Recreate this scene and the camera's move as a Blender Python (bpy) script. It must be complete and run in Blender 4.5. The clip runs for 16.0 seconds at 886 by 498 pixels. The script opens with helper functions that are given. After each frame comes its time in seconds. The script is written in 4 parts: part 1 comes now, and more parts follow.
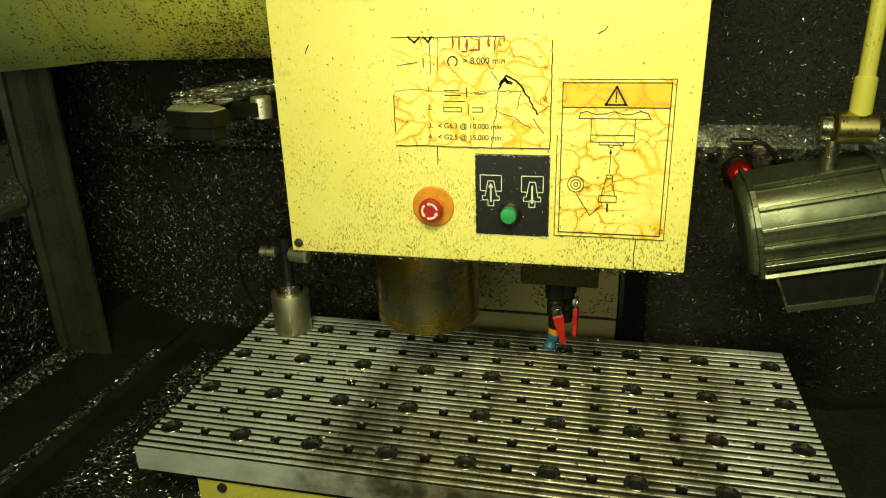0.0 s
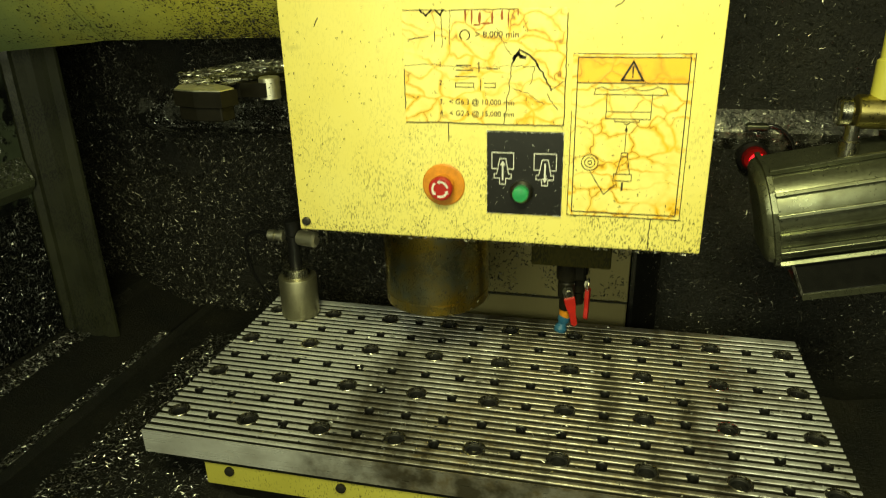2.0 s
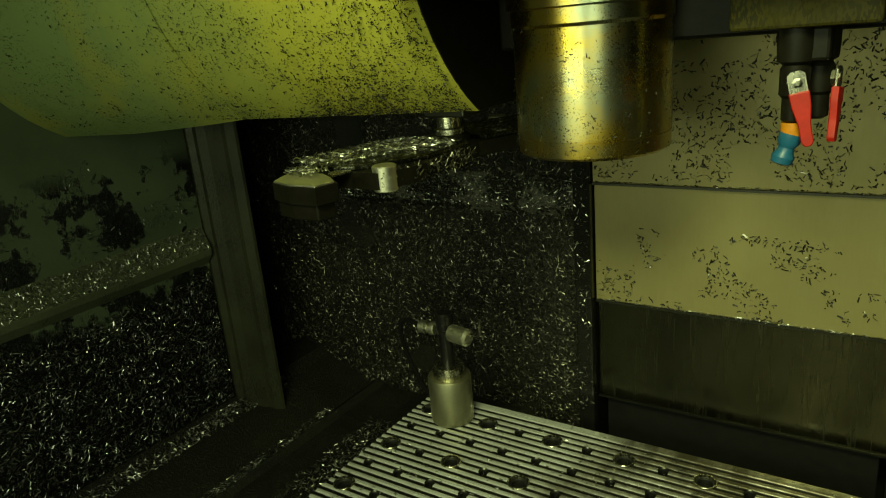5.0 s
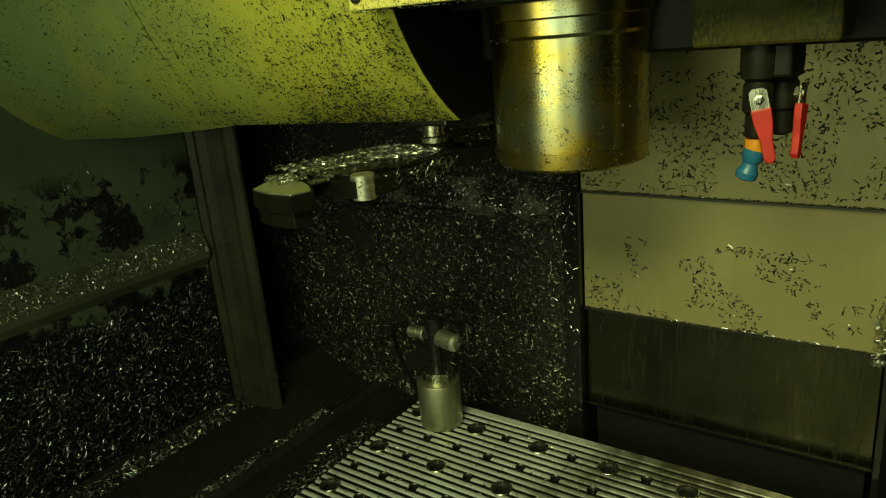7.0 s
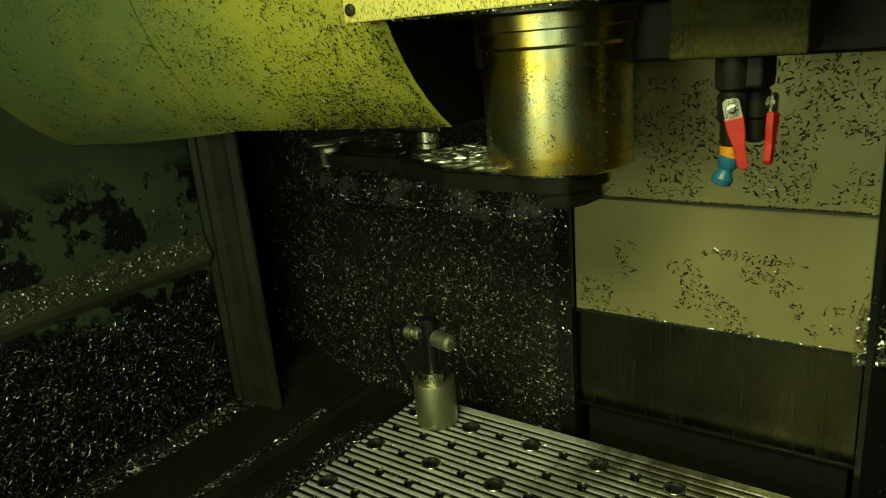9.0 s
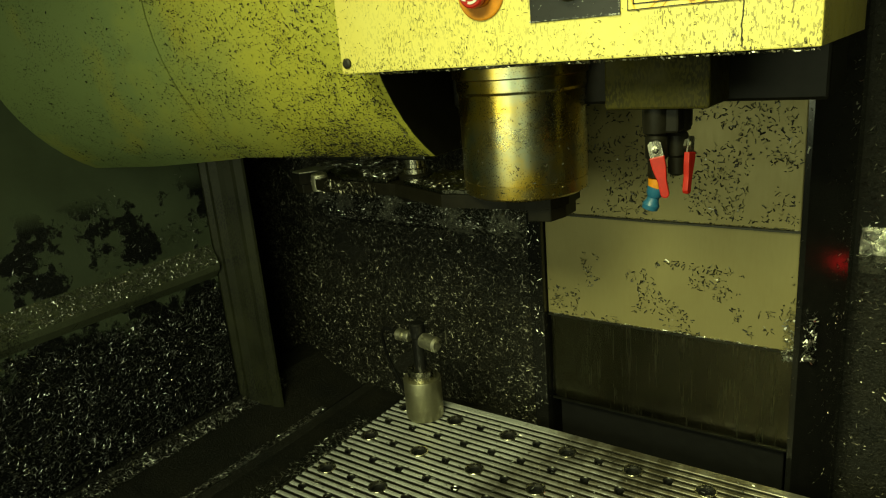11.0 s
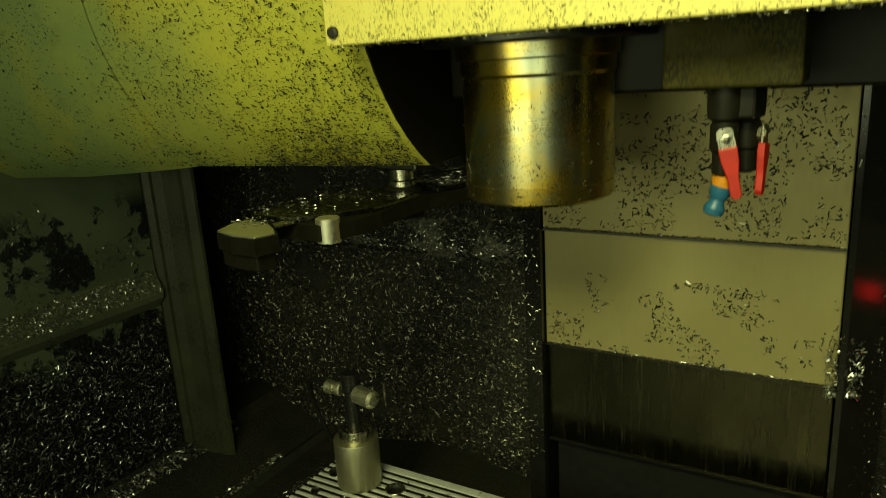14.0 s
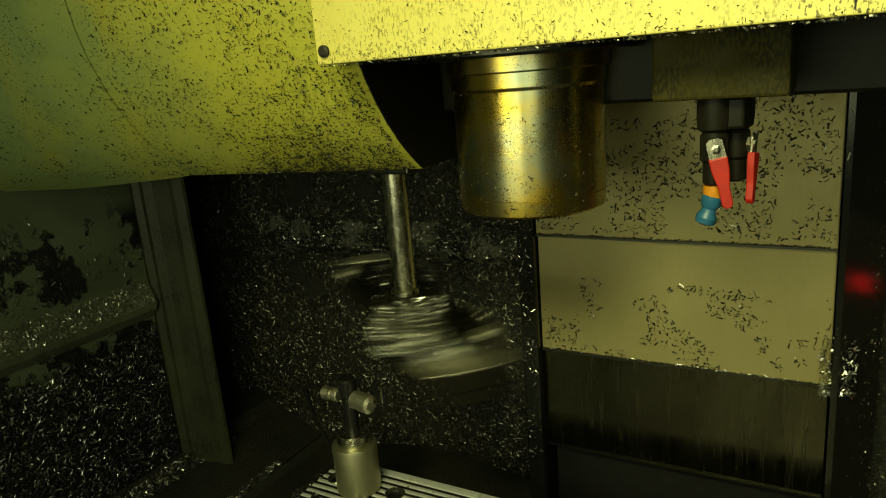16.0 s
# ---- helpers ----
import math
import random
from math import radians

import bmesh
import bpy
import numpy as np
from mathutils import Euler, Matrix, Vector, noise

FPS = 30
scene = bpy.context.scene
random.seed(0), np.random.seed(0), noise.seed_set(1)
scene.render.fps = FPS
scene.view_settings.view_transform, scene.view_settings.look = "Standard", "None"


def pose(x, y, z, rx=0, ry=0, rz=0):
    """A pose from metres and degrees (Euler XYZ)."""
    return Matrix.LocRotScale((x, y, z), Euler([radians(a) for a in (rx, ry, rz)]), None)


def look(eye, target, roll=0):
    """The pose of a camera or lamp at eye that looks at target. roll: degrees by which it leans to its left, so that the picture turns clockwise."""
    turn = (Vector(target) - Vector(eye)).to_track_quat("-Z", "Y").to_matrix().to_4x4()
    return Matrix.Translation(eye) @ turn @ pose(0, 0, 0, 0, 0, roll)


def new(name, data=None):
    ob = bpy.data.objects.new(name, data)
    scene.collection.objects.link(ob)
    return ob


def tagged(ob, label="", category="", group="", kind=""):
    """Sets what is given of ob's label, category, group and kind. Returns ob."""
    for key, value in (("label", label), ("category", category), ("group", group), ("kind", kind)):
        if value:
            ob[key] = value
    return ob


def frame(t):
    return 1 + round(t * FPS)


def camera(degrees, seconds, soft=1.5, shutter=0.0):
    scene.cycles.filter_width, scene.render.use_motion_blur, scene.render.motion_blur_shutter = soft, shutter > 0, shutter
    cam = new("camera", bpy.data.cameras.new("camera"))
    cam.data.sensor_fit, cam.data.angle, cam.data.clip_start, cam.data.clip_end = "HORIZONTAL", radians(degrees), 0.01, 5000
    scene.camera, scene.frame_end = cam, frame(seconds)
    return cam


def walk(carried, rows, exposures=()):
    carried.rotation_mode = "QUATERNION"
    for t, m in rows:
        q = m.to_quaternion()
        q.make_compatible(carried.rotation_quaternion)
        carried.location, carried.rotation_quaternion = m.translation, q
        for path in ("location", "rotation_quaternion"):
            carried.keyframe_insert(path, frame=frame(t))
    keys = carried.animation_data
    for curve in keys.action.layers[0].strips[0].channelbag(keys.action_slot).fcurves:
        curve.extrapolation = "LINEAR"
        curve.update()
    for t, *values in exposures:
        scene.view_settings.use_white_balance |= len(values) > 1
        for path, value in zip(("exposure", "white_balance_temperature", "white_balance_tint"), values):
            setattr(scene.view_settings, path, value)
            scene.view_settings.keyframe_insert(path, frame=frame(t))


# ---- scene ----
cam = camera(64.6, 16.0, 1.1, 0.5)
PATH = [
    (0, (0.83, 0.64, 1.582), (0.396, 2.458, 0.87), -1.7),
    (0.5, (0.834, 0.649, 1.575), (0.394, 2.464, 0.86), -1.7),
    (1, (0.836, 0.656, 1.573), (0.399, 2.466, 0.842), -1.6),
    (1.5, (0.83, 0.655, 1.571), (0.393, 2.461, 0.83), -1.5),
    (2, (0.822, 0.651, 1.574), (0.372, 2.451, 0.826), -1.5),
    (2.5, (0.819, 0.646, 1.577), (0.355, 2.446, 0.839), -1.5),
    (3, (0.832, 0.679, 1.586), (0.279, 2.473, 0.898), -2.1),
    (3.5, (0.861, 0.731, 1.592), (0.046, 2.452, 0.981), -4.1),
    (4, (0.834, 0.865, 1.579), (-0.125, 2.511, 0.971), -5.0),
    (6.5, (0.904, 0.962, 1.595), (-0.227, 2.499, 0.997), -5.0),
    (7, (0.904, 0.965, 1.594), (-0.224, 2.502, 0.991), -5.0),
    (7.5, (0.905, 0.967, 1.593), (-0.219, 2.507, 0.988), -4.9),
    (8, (0.907, 0.967, 1.592), (-0.217, 2.508, 0.992), -4.9),
    (8.5, (0.906, 0.967, 1.593), (-0.213, 2.513, 0.994), -4.9),
    (9, (0.932, 0.947, 1.601), (-0.202, 2.484, 1.008), -5.0),
    (9.5, (1.0, 0.878, 1.628), (-0.152, 2.407, 1.05), -5.1),
    (10, (1.037, 0.846, 1.651), (-0.126, 2.37, 1.08), -5.4),
    (12.3, (0.968, 0.842, 1.647), (-0.096, 2.445, 1.103), -4.1),
    (12.5, (0.937, 0.894, 1.623), (-0.131, 2.5, 1.096), -4.0),
    (13, (0.882, 0.948, 1.605), (-0.161, 2.577, 1.098), -3.6),
    (13.5, (0.877, 0.949, 1.605), (-0.148, 2.591, 1.102), -3.5),
    (14, (0.879, 0.943, 1.606), (-0.126, 2.594, 1.094), -3.5),
    (14.5, (0.879, 0.934, 1.607), (-0.115, 2.594, 1.099), -3.8),
    (15, (0.882, 0.936, 1.604), (-0.111, 2.599, 1.105), -4.1),
    (15.5, (0.885, 0.94, 1.603), (-0.113, 2.602, 1.109), -4.5),
    (16, (0.877, 0.94, 1.606), (-0.109, 2.606, 1.101), -4.8),
]
walk(cam, [(t, look(eye, target, roll)) for t, eye, target, roll in PATH], [(0, 0.0, 6500, 11), (2.2, 0.0, 6500, 11), (3.6, -0.24, 6500, -7), (9.0, -0.27, 6500, -9), (10.2, -0.1, 6600, 0), (13.0, -0.24, 6700, -4), (14.5, -0.24, 6900, 1), (16.0, -0.24, 6900, 2)])

# ---- light ----
world = bpy.data.worlds.new("world")
world.use_nodes = True
world.node_tree.nodes["Background"].inputs[0].default_value = (0.75, 0.8, 0.6, 1)
world.node_tree.nodes["Background"].inputs[1].default_value = 0.004
scene.world = world


def area(name, eye, target, sx, sy, watts, colour, beam=180):
    d = bpy.data.lights.new(name, "AREA")
    d.shape, d.size, d.size_y, d.energy, d.color = "RECTANGLE", sx, sy, watts, colour
    d.spread = radians(beam)
    ob = new(name, d)
    ob.matrix_world = look(eye, target)
    return ob


# daylight of the hall through the open machine door, on both sides of where the camera stands
area("door_light_left", (0.46, 0.20, 1.52), (0.50, 1.75, 1.20), 0.80, 0.42, 3.1, (0.95, 1.0, 0.60), 125)
area("door_light_right", (1.28, 0.20, 1.78), (0.80, 1.75, 1.30), 0.45, 0.56, 3.0, (0.95, 1.0, 0.60), 140)
area("roof_light", (0.78, 0.50, 2.30), (0.80, 1.65, 1.30), 0.60, 0.30, 5.0, (0.99, 1.0, 0.47), 76)

# ---- materials ----


class Nodes:
    """A small node-tree writer for one material."""

    def __init__(self, name):
        self.mat = bpy.data.materials.new(name)
        self.mat.use_nodes = True
        self.t = self.mat.node_tree
        self.b = self.t.nodes["Principled BSDF"]
        self.co = self.t.nodes.new("ShaderNodeTexCoord").outputs["Object"]

    def node(self, kind, **values):
        n = self.t.nodes.new(kind)
        for k, v in values.items():
            s = n.inputs[k.replace("_", " ")] if k.replace("_", " ") in n.inputs else None
            if s is not None:
                s.default_value = v
        return n

    def link(self, a, b):
        self.t.links.new(a, b)

    def scaled(self, sx, sy, sz):
        m = self.node("ShaderNodeMapping")
        m.inputs["Scale"].default_value = (sx, sy, sz)
        self.link(self.co, m.inputs["Vector"])
        return m.outputs[0]

    def noise(self, scale, detail=4.0, rough=0.6, vec=None):
        n = self.node("ShaderNodeTexNoise", Scale=scale, Detail=detail, Roughness=rough)
        self.link(vec or self.co, n.inputs["Vector"])
        return n.outputs["Fac"]

    def ramp(self, fac, lo, hi, a=0.0, b=1.0):
        n = self.node("ShaderNodeMapRange")
        n.clamp = True
        for i, v in ((1, lo), (2, hi), (3, a), (4, b)):
            n.inputs[i].default_value = v
        self.link(fac, n.inputs[0])
        return n.outputs[0]

    def mix(self, fac, a, b):
        n = self.node("ShaderNodeMix")
        n.data_type = "RGBA"
        for v, i in ((fac, 0), (a, 6), (b, 7)):
            if isinstance(v, (int, float)):
                n.inputs[i].default_value = v
            elif isinstance(v, tuple):
                n.inputs[i].default_value = (*v, 1)
            else:
                self.link(v, n.inputs[i])
        return n.outputs[2]

    def times(self, a, b, op="MULTIPLY"):
        n = self.node("ShaderNodeMath")
        n.operation = op
        for v, i in ((a, 0), (b, 1)):
            if isinstance(v, (int, float)):
                n.inputs[i].default_value = v
            else:
                self.link(v, n.inputs[i])
        return n.outputs[0]

    def set(self, **values):
        for k, v in values.items():
            s = self.b.inputs[k.replace("_", " ")]
            if isinstance(v, (int, float)):
                s.default_value = v
            elif isinstance(v, tuple):
                s.default_value = (*v, 1)
            else:
                self.link(v, s)
        return self

    def bump(self, height, strength=0.3, distance=0.002):
        n = self.node("ShaderNodeBump", Strength=strength, Distance=distance)
        self.link(height, n.inputs["Height"])
        self.link(n.outputs[0], self.b.inputs["Normal"])
        return self


def paint(name, base, stain, dirt, specks=0.60, rough=0.35, grain=260.0, low=None, gloss=0.5):
    """Old machine paint: yellowed, with dark specks and oily smears."""
    n = Nodes(name)
    c = n.mix(n.ramp(n.noise(6.0, 5.0), 0.35, 0.75), base, stain)
    sp = n.ramp(n.noise(grain, 2.0, 0.5, n.scaled(1.5, 1.5, 0.6)), specks, specks + 0.04)
    patch = n.ramp(n.noise(9.0, 3.0), 0.40, 0.62)
    sp = n.times(sp, patch)
    if low:
        sep = n.node("ShaderNodeSeparateXYZ")
        n.link(n.co, sep.inputs[0])
        sp = n.times(sp, n.ramp(sep.outputs[2], low[0], low[1], 1.0, 0.12))
    c = n.mix(n.times(sp, 0.85), c, dirt)
    smear = n.ramp(n.noise(26.0, 6.0, 0.7), 0.62, 0.85, 0.0, 0.5)
    c = n.mix(smear, c, dirt)
    n.set(Base_Color=c, Roughness=n.ramp(n.noise(40.0), 0.3, 0.7, rough - 0.08, rough + 0.18), Specular_IOR_Level=gloss)
    n.bump(n.noise(130.0, 3.0), 0.15, 0.0006)
    return n.mat


def metal(name, base, dark, rough=0.3, streak=(1, 1, 1), stains=0.5, metallic=1.0, brushed=0.0, relief=0.12):
    """Machined or sheet metal with a brushed grain and oily stains."""
    n = Nodes(name)
    grain = n.noise(220.0, 3.0, 0.6, n.scaled(*streak))
    st = n.ramp(n.noise(11.0, 6.0, 0.65), 0.45, 0.8, 0.0, stains)
    n.set(Base_Color=n.mix(st, base, dark), Metallic=metallic)
    n.set(Roughness=n.times(n.ramp(grain, 0.3, 0.7, rough - 0.07, rough + 0.1), n.ramp(st, 0.0, 1.0, 0.0, 0.2), "ADD"))
    if brushed:
        t = n.node("ShaderNodeCombineXYZ", X=0.0, Y=1.0, Z=0.0)
        n.set(Anisotropic=brushed)
        n.link(t.outputs[0], n.b.inputs["Tangent"])
    if relief:
        n.bump(grain, relief, 0.0004)
    return n.mat


def plain(name, base, rough=0.4, metallic=0.0, var=0.35, gloss=0.5):
    n = Nodes(name)
    d = tuple(v * (1 - var) for v in base)
    n.set(Base_Color=n.mix(n.ramp(n.noise(60.0, 5.0, 0.7), 0.35, 0.7), base, d), Metallic=metallic, Roughness=rough, Specular_IOR_Level=gloss)
    n.bump(n.noise(300.0), 0.1, 0.0004)
    return n.mat


def chip_metal(name, lo, hi, rough, split=0.0):
    """Loose turnings: each one of its own brightness."""
    n = Nodes(name)
    g = n.node("ShaderNodeNewGeometry").outputs["Random Per Island"]
    n.set(Base_Color=n.mix(n.ramp(g, split, 1.0), lo, hi), Metallic=1.0, Roughness=rough)
    return n.mat


M_HEAD = paint("head_paint", (0.76, 0.68, 0.20), (0.73, 0.63, 0.15), (0.07, 0.058, 0.015), 0.56, 0.35, 380.0, (1.63, 1.84))


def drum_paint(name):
    """Grey-green machine paint, yellowed by oil spray over the end beside the spindle, painted darker where light falls
    off.
    """
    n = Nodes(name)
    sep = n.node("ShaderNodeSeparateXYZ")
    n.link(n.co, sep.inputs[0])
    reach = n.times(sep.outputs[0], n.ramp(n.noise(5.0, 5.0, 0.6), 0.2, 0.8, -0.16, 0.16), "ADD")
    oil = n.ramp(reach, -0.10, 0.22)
    # the lower first tone also puts the left end's dimmer light into the colour
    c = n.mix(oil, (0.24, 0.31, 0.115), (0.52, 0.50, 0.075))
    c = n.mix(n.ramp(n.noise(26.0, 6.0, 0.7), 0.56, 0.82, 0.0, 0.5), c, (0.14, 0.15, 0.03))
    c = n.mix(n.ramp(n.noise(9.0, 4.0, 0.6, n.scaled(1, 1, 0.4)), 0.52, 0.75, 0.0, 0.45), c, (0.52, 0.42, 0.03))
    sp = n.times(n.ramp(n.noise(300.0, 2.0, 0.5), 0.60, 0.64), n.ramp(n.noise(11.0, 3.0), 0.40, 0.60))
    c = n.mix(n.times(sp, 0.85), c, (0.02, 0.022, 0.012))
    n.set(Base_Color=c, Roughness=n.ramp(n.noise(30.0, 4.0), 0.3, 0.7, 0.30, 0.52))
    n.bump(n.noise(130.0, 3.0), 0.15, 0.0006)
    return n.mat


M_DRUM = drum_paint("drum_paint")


def crust(name, base, bare):
    """Sheet metal under a wet crust of fine dirt: lumpy, dull, with a few bare glossy spots."""
    n = Nodes(name)
    lump = n.times(n.noise(210.0, 4.0, 0.7), n.times(n.noise(34.0, 4.0, 0.6), 0.8), "ADD")
    c = n.mix(n.ramp(n.noise(7.0, 6.0, 0.65), 0.35, 0.7), base, bare)
    n.set(Base_Color=c, Roughness=n.ramp(n.noise(90.0, 4.0), 0.3, 0.7, 0.32, 0.6), Specular_IOR_Level=0.35)
    n.bump(lump, 0.9, 0.004)
    return n.mat


M_WALL = crust("oily_wall", (0.024, 0.023, 0.017), (0.012, 0.013, 0.012))
M_SIDE = paint("side_paint", (0.044, 0.047, 0.022), (0.018, 0.020, 0.011), (0.008, 0.009, 0.008), 0.50, 0.45)


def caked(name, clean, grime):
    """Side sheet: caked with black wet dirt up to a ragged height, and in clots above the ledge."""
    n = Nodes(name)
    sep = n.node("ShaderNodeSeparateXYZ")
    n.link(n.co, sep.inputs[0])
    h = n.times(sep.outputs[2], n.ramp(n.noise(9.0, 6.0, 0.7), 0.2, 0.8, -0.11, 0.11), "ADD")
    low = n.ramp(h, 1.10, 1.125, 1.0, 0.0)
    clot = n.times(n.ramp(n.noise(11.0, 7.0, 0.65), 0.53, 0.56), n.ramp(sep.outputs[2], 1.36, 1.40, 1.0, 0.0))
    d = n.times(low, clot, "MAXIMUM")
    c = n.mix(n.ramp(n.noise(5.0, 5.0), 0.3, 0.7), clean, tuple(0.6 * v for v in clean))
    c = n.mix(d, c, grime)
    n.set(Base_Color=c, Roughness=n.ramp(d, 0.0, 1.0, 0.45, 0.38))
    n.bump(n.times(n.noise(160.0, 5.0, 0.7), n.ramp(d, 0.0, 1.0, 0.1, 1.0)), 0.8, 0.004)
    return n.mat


M_LEDGE = paint("ledge_paint", (0.150, 0.170, 0.105), (0.09, 0.10, 0.06), (0.010, 0.011, 0.009), 0.52, 0.33)


def wet(name):
    """Bare wet steel with fine stuck chips: bright where it is clean, black in patches."""
    n = Nodes(name)
    d = n.ramp(n.noise(20.0, 7.0, 0.75), 0.36, 0.50)
    n.set(Base_Color=n.mix(d, (0.42, 0.42, 0.35), (0.02, 0.02, 0.016)), Metallic=n.ramp(d, 0.0, 1.0, 0.9, 0.1), Roughness=n.ramp(n.noise(60.0, 4.0), 0.3, 0.7, 0.12, 0.34))
    n.bump(n.noise(240.0, 4.0, 0.7), 0.45, 0.002)
    return n.mat


M_WET = wet("wet_ridge_steel")
M_SPECK = plain("dried_speck", (0.022, 0.021, 0.012), 0.5, 0.0, 0.5)
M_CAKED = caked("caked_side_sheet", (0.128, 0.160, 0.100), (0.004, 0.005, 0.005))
M_COVER = metal("cover_steel", (0.32, 0.28, 0.13), (0.26, 0.21, 0.085), 0.50, (1, 1, 0.15), 0.4, 0.45)
M_CLEAN = metal("clean_cover_steel", (0.125, 0.12, 0.082), (0.09, 0.083, 0.05), 0.20, (1, 1, 0.05), 0.3, 1.0, 0.0, 0.0)


def stained_shaded_plate(name):
    """Milled plate: bright at one end, a brown dried coolant stain and the head's painted-in shade over the middle,
    dark runs across it.
    """
    n = Nodes(name)
    sep = n.node("ShaderNodeSeparateXYZ")
    n.link(n.co, sep.inputs[0])
    grain = n.noise(220.0, 3.0, 0.6, n.scaled(0.05, 1, 1))
    wob = n.times(sep.outputs[0], n.ramp(n.noise(5.0, 6.0, 0.65), 0.2, 0.8, -0.20, 0.20), "ADD")
    wide = n.times(n.ramp(wob, 0.38, 0.60), n.ramp(wob, 0.98, 1.14, 1.0, 0.15))
    run = n.times(n.ramp(n.noise(13.0, 4.0, 0.6, n.scaled(1, 0.22, 1)), 0.50, 0.62), wide)
    mott = n.ramp(n.noise(55.0, 5.0, 0.7), 0.40, 0.70)
    st = n.times(n.ramp(n.noise(11.0, 6.0, 0.65), 0.45, 0.8, 0.0, 0.5), n.times(wide, mott), "MAXIMUM")
    # this dark middle holds stain plus the head's shade, put into the colour
    c = n.mix(n.times(wide, 0.8), (0.86, 0.88, 0.86), (0.16, 0.14, 0.09))
    c = n.mix(st, c, (0.17, 0.135, 0.07))
    c = n.mix(n.times(run, 0.85), c, (0.045, 0.038, 0.020))
    n.set(Base_Color=c, Metallic=0.52, Anisotropic=0.5)
    n.set(Roughness=n.times(n.ramp(grain, 0.3, 0.7, 0.22, 0.36), n.ramp(st, 0.0, 1.0, 0.0, 0.15), "ADD"))
    t = n.node("ShaderNodeCombineXYZ", X=0.0, Y=1.0, Z=0.0)
    n.link(t.outputs[0], n.b.inputs["Tangent"])
    n.bump(grain, 0.06, 0.0004)
    return n.mat


M_PLATE = stained_shaded_plate("plate_steel")
M_STEEL = metal("steel", (0.55, 0.53, 0.43), (0.25, 0.22, 0.12), 0.24, (1, 1, 0.2), 0.5)


def oiled(name):
    """Ground steel under a yellow oil film, with a few dark specks."""
    n = Nodes(name)
    film = n.ramp(n.noise(14.0, 5.0, 0.6), 0.34, 0.58)
    c = n.mix(film, (0.40, 0.42, 0.30), (0.62, 0.44, 0.08))
    sp = n.times(n.ramp(n.noise(420.0, 2.0), 0.58, 0.63), n.ramp(n.noise(24.0), 0.40, 0.60))
    c = n.mix(sp, c, (0.03, 0.025, 0.01))
    n.set(Base_Color=c, Metallic=1.0, Roughness=n.times(n.ramp(n.noise(9.0, 3.0), 0.3, 0.7, 0.24, 0.34), n.times(sp, 0.3), "ADD"), Anisotropic=0.2)
    t = n.node("ShaderNodeCombineXYZ", X=0.0, Y=0.0, Z=1.0)
    n.link(t.outputs[0], n.b.inputs["Tangent"])
    return n.mat


M_SPINDLE = oiled("spindle_steel")
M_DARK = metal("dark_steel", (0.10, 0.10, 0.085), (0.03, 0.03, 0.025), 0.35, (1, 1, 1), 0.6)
M_BLACK = plain("black_part", (0.012, 0.012, 0.012), 0.35)
M_GLOSS = plain("black_gloss", (0.012, 0.012, 0.011), 0.18)
# near-black that puts the shade inside holes into the colour
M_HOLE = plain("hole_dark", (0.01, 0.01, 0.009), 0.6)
M_RED = plain("red_plastic", (0.42, 0.010, 0.004), 0.5)
M_DULLRED = plain("dull_red_glass", (0.16, 0.008, 0.008), 0.15)
M_GREEN = plain("green_plastic", (0.03, 0.32, 0.12), 0.3)
M_BLUE = plain("blue_plastic", (0.02, 0.11, 0.22), 0.4)
M_ORANGE = plain("orange_plastic", (0.66, 0.25, 0.012), 0.5)
M_BRASS = metal("brass_yellow", (0.55, 0.47, 0.18), (0.25, 0.2, 0.07), 0.3)
M_GROOVE = metal("dark_groove", (0.09, 0.085, 0.065), (0.03, 0.027, 0.018), 0.42, (0.05, 1, 1), 0.9)
M_WORN = metal("worn_bright_steel", (0.74, 0.72, 0.58), (0.45, 0.42, 0.30), 0.42)
M_NEARBLACK = plain("oily_dark_steel", (0.010, 0.009, 0.006), 0.45, 0.0, 0.5, 0.14)
M_DECK = metal("oily_deck_steel", (0.15, 0.15, 0.12), (0.04, 0.04, 0.03), 0.22, (1, 1, 1), 0.7)
M_OLIVE = paint("dirty_olive", (0.044, 0.038, 0.006), (0.018, 0.016, 0.004), (0.006, 0.006, 0.004), 0.48, 0.6, 260.0, None, 0.12)
M_INK = plain("ink", (0.02, 0.018, 0.012), 0.6)
M_RUST = plain("rust_red", (0.36, 0.085, 0.006), 0.6, 0.0, 0.6)
M_WHITE = plain("white_print", (0.75, 0.75, 0.70), 0.5)
M_ALU = metal("matt_alloy", (0.44, 0.42, 0.29), (0.26, 0.25, 0.16), 0.48)
M_CAST = metal("oily_casting", (0.20, 0.21, 0.14), (0.025, 0.025, 0.014), 0.30, (1, 1, 1), 1.0, 0.85, 0.0, 0.10)
M_POLE = paint("pole_paint", (0.62, 0.58, 0.10), (0.5, 0.46, 0.07), (0.05, 0.04, 0.02), 0.6)
M_CHIP = chip_metal("chips_bright", (0.16, 0.16, 0.14), (0.86, 0.86, 0.80), 0.34)
M_CHIPW = chip_metal("chips_wet", (0.040, 0.042, 0.040), (0.78, 0.80, 0.76), 0.32, 0.30)
M_CHIPD = chip_metal("chips_dark", (0.050, 0.047, 0.034), (0.46, 0.45, 0.37), 0.42, 0.25)


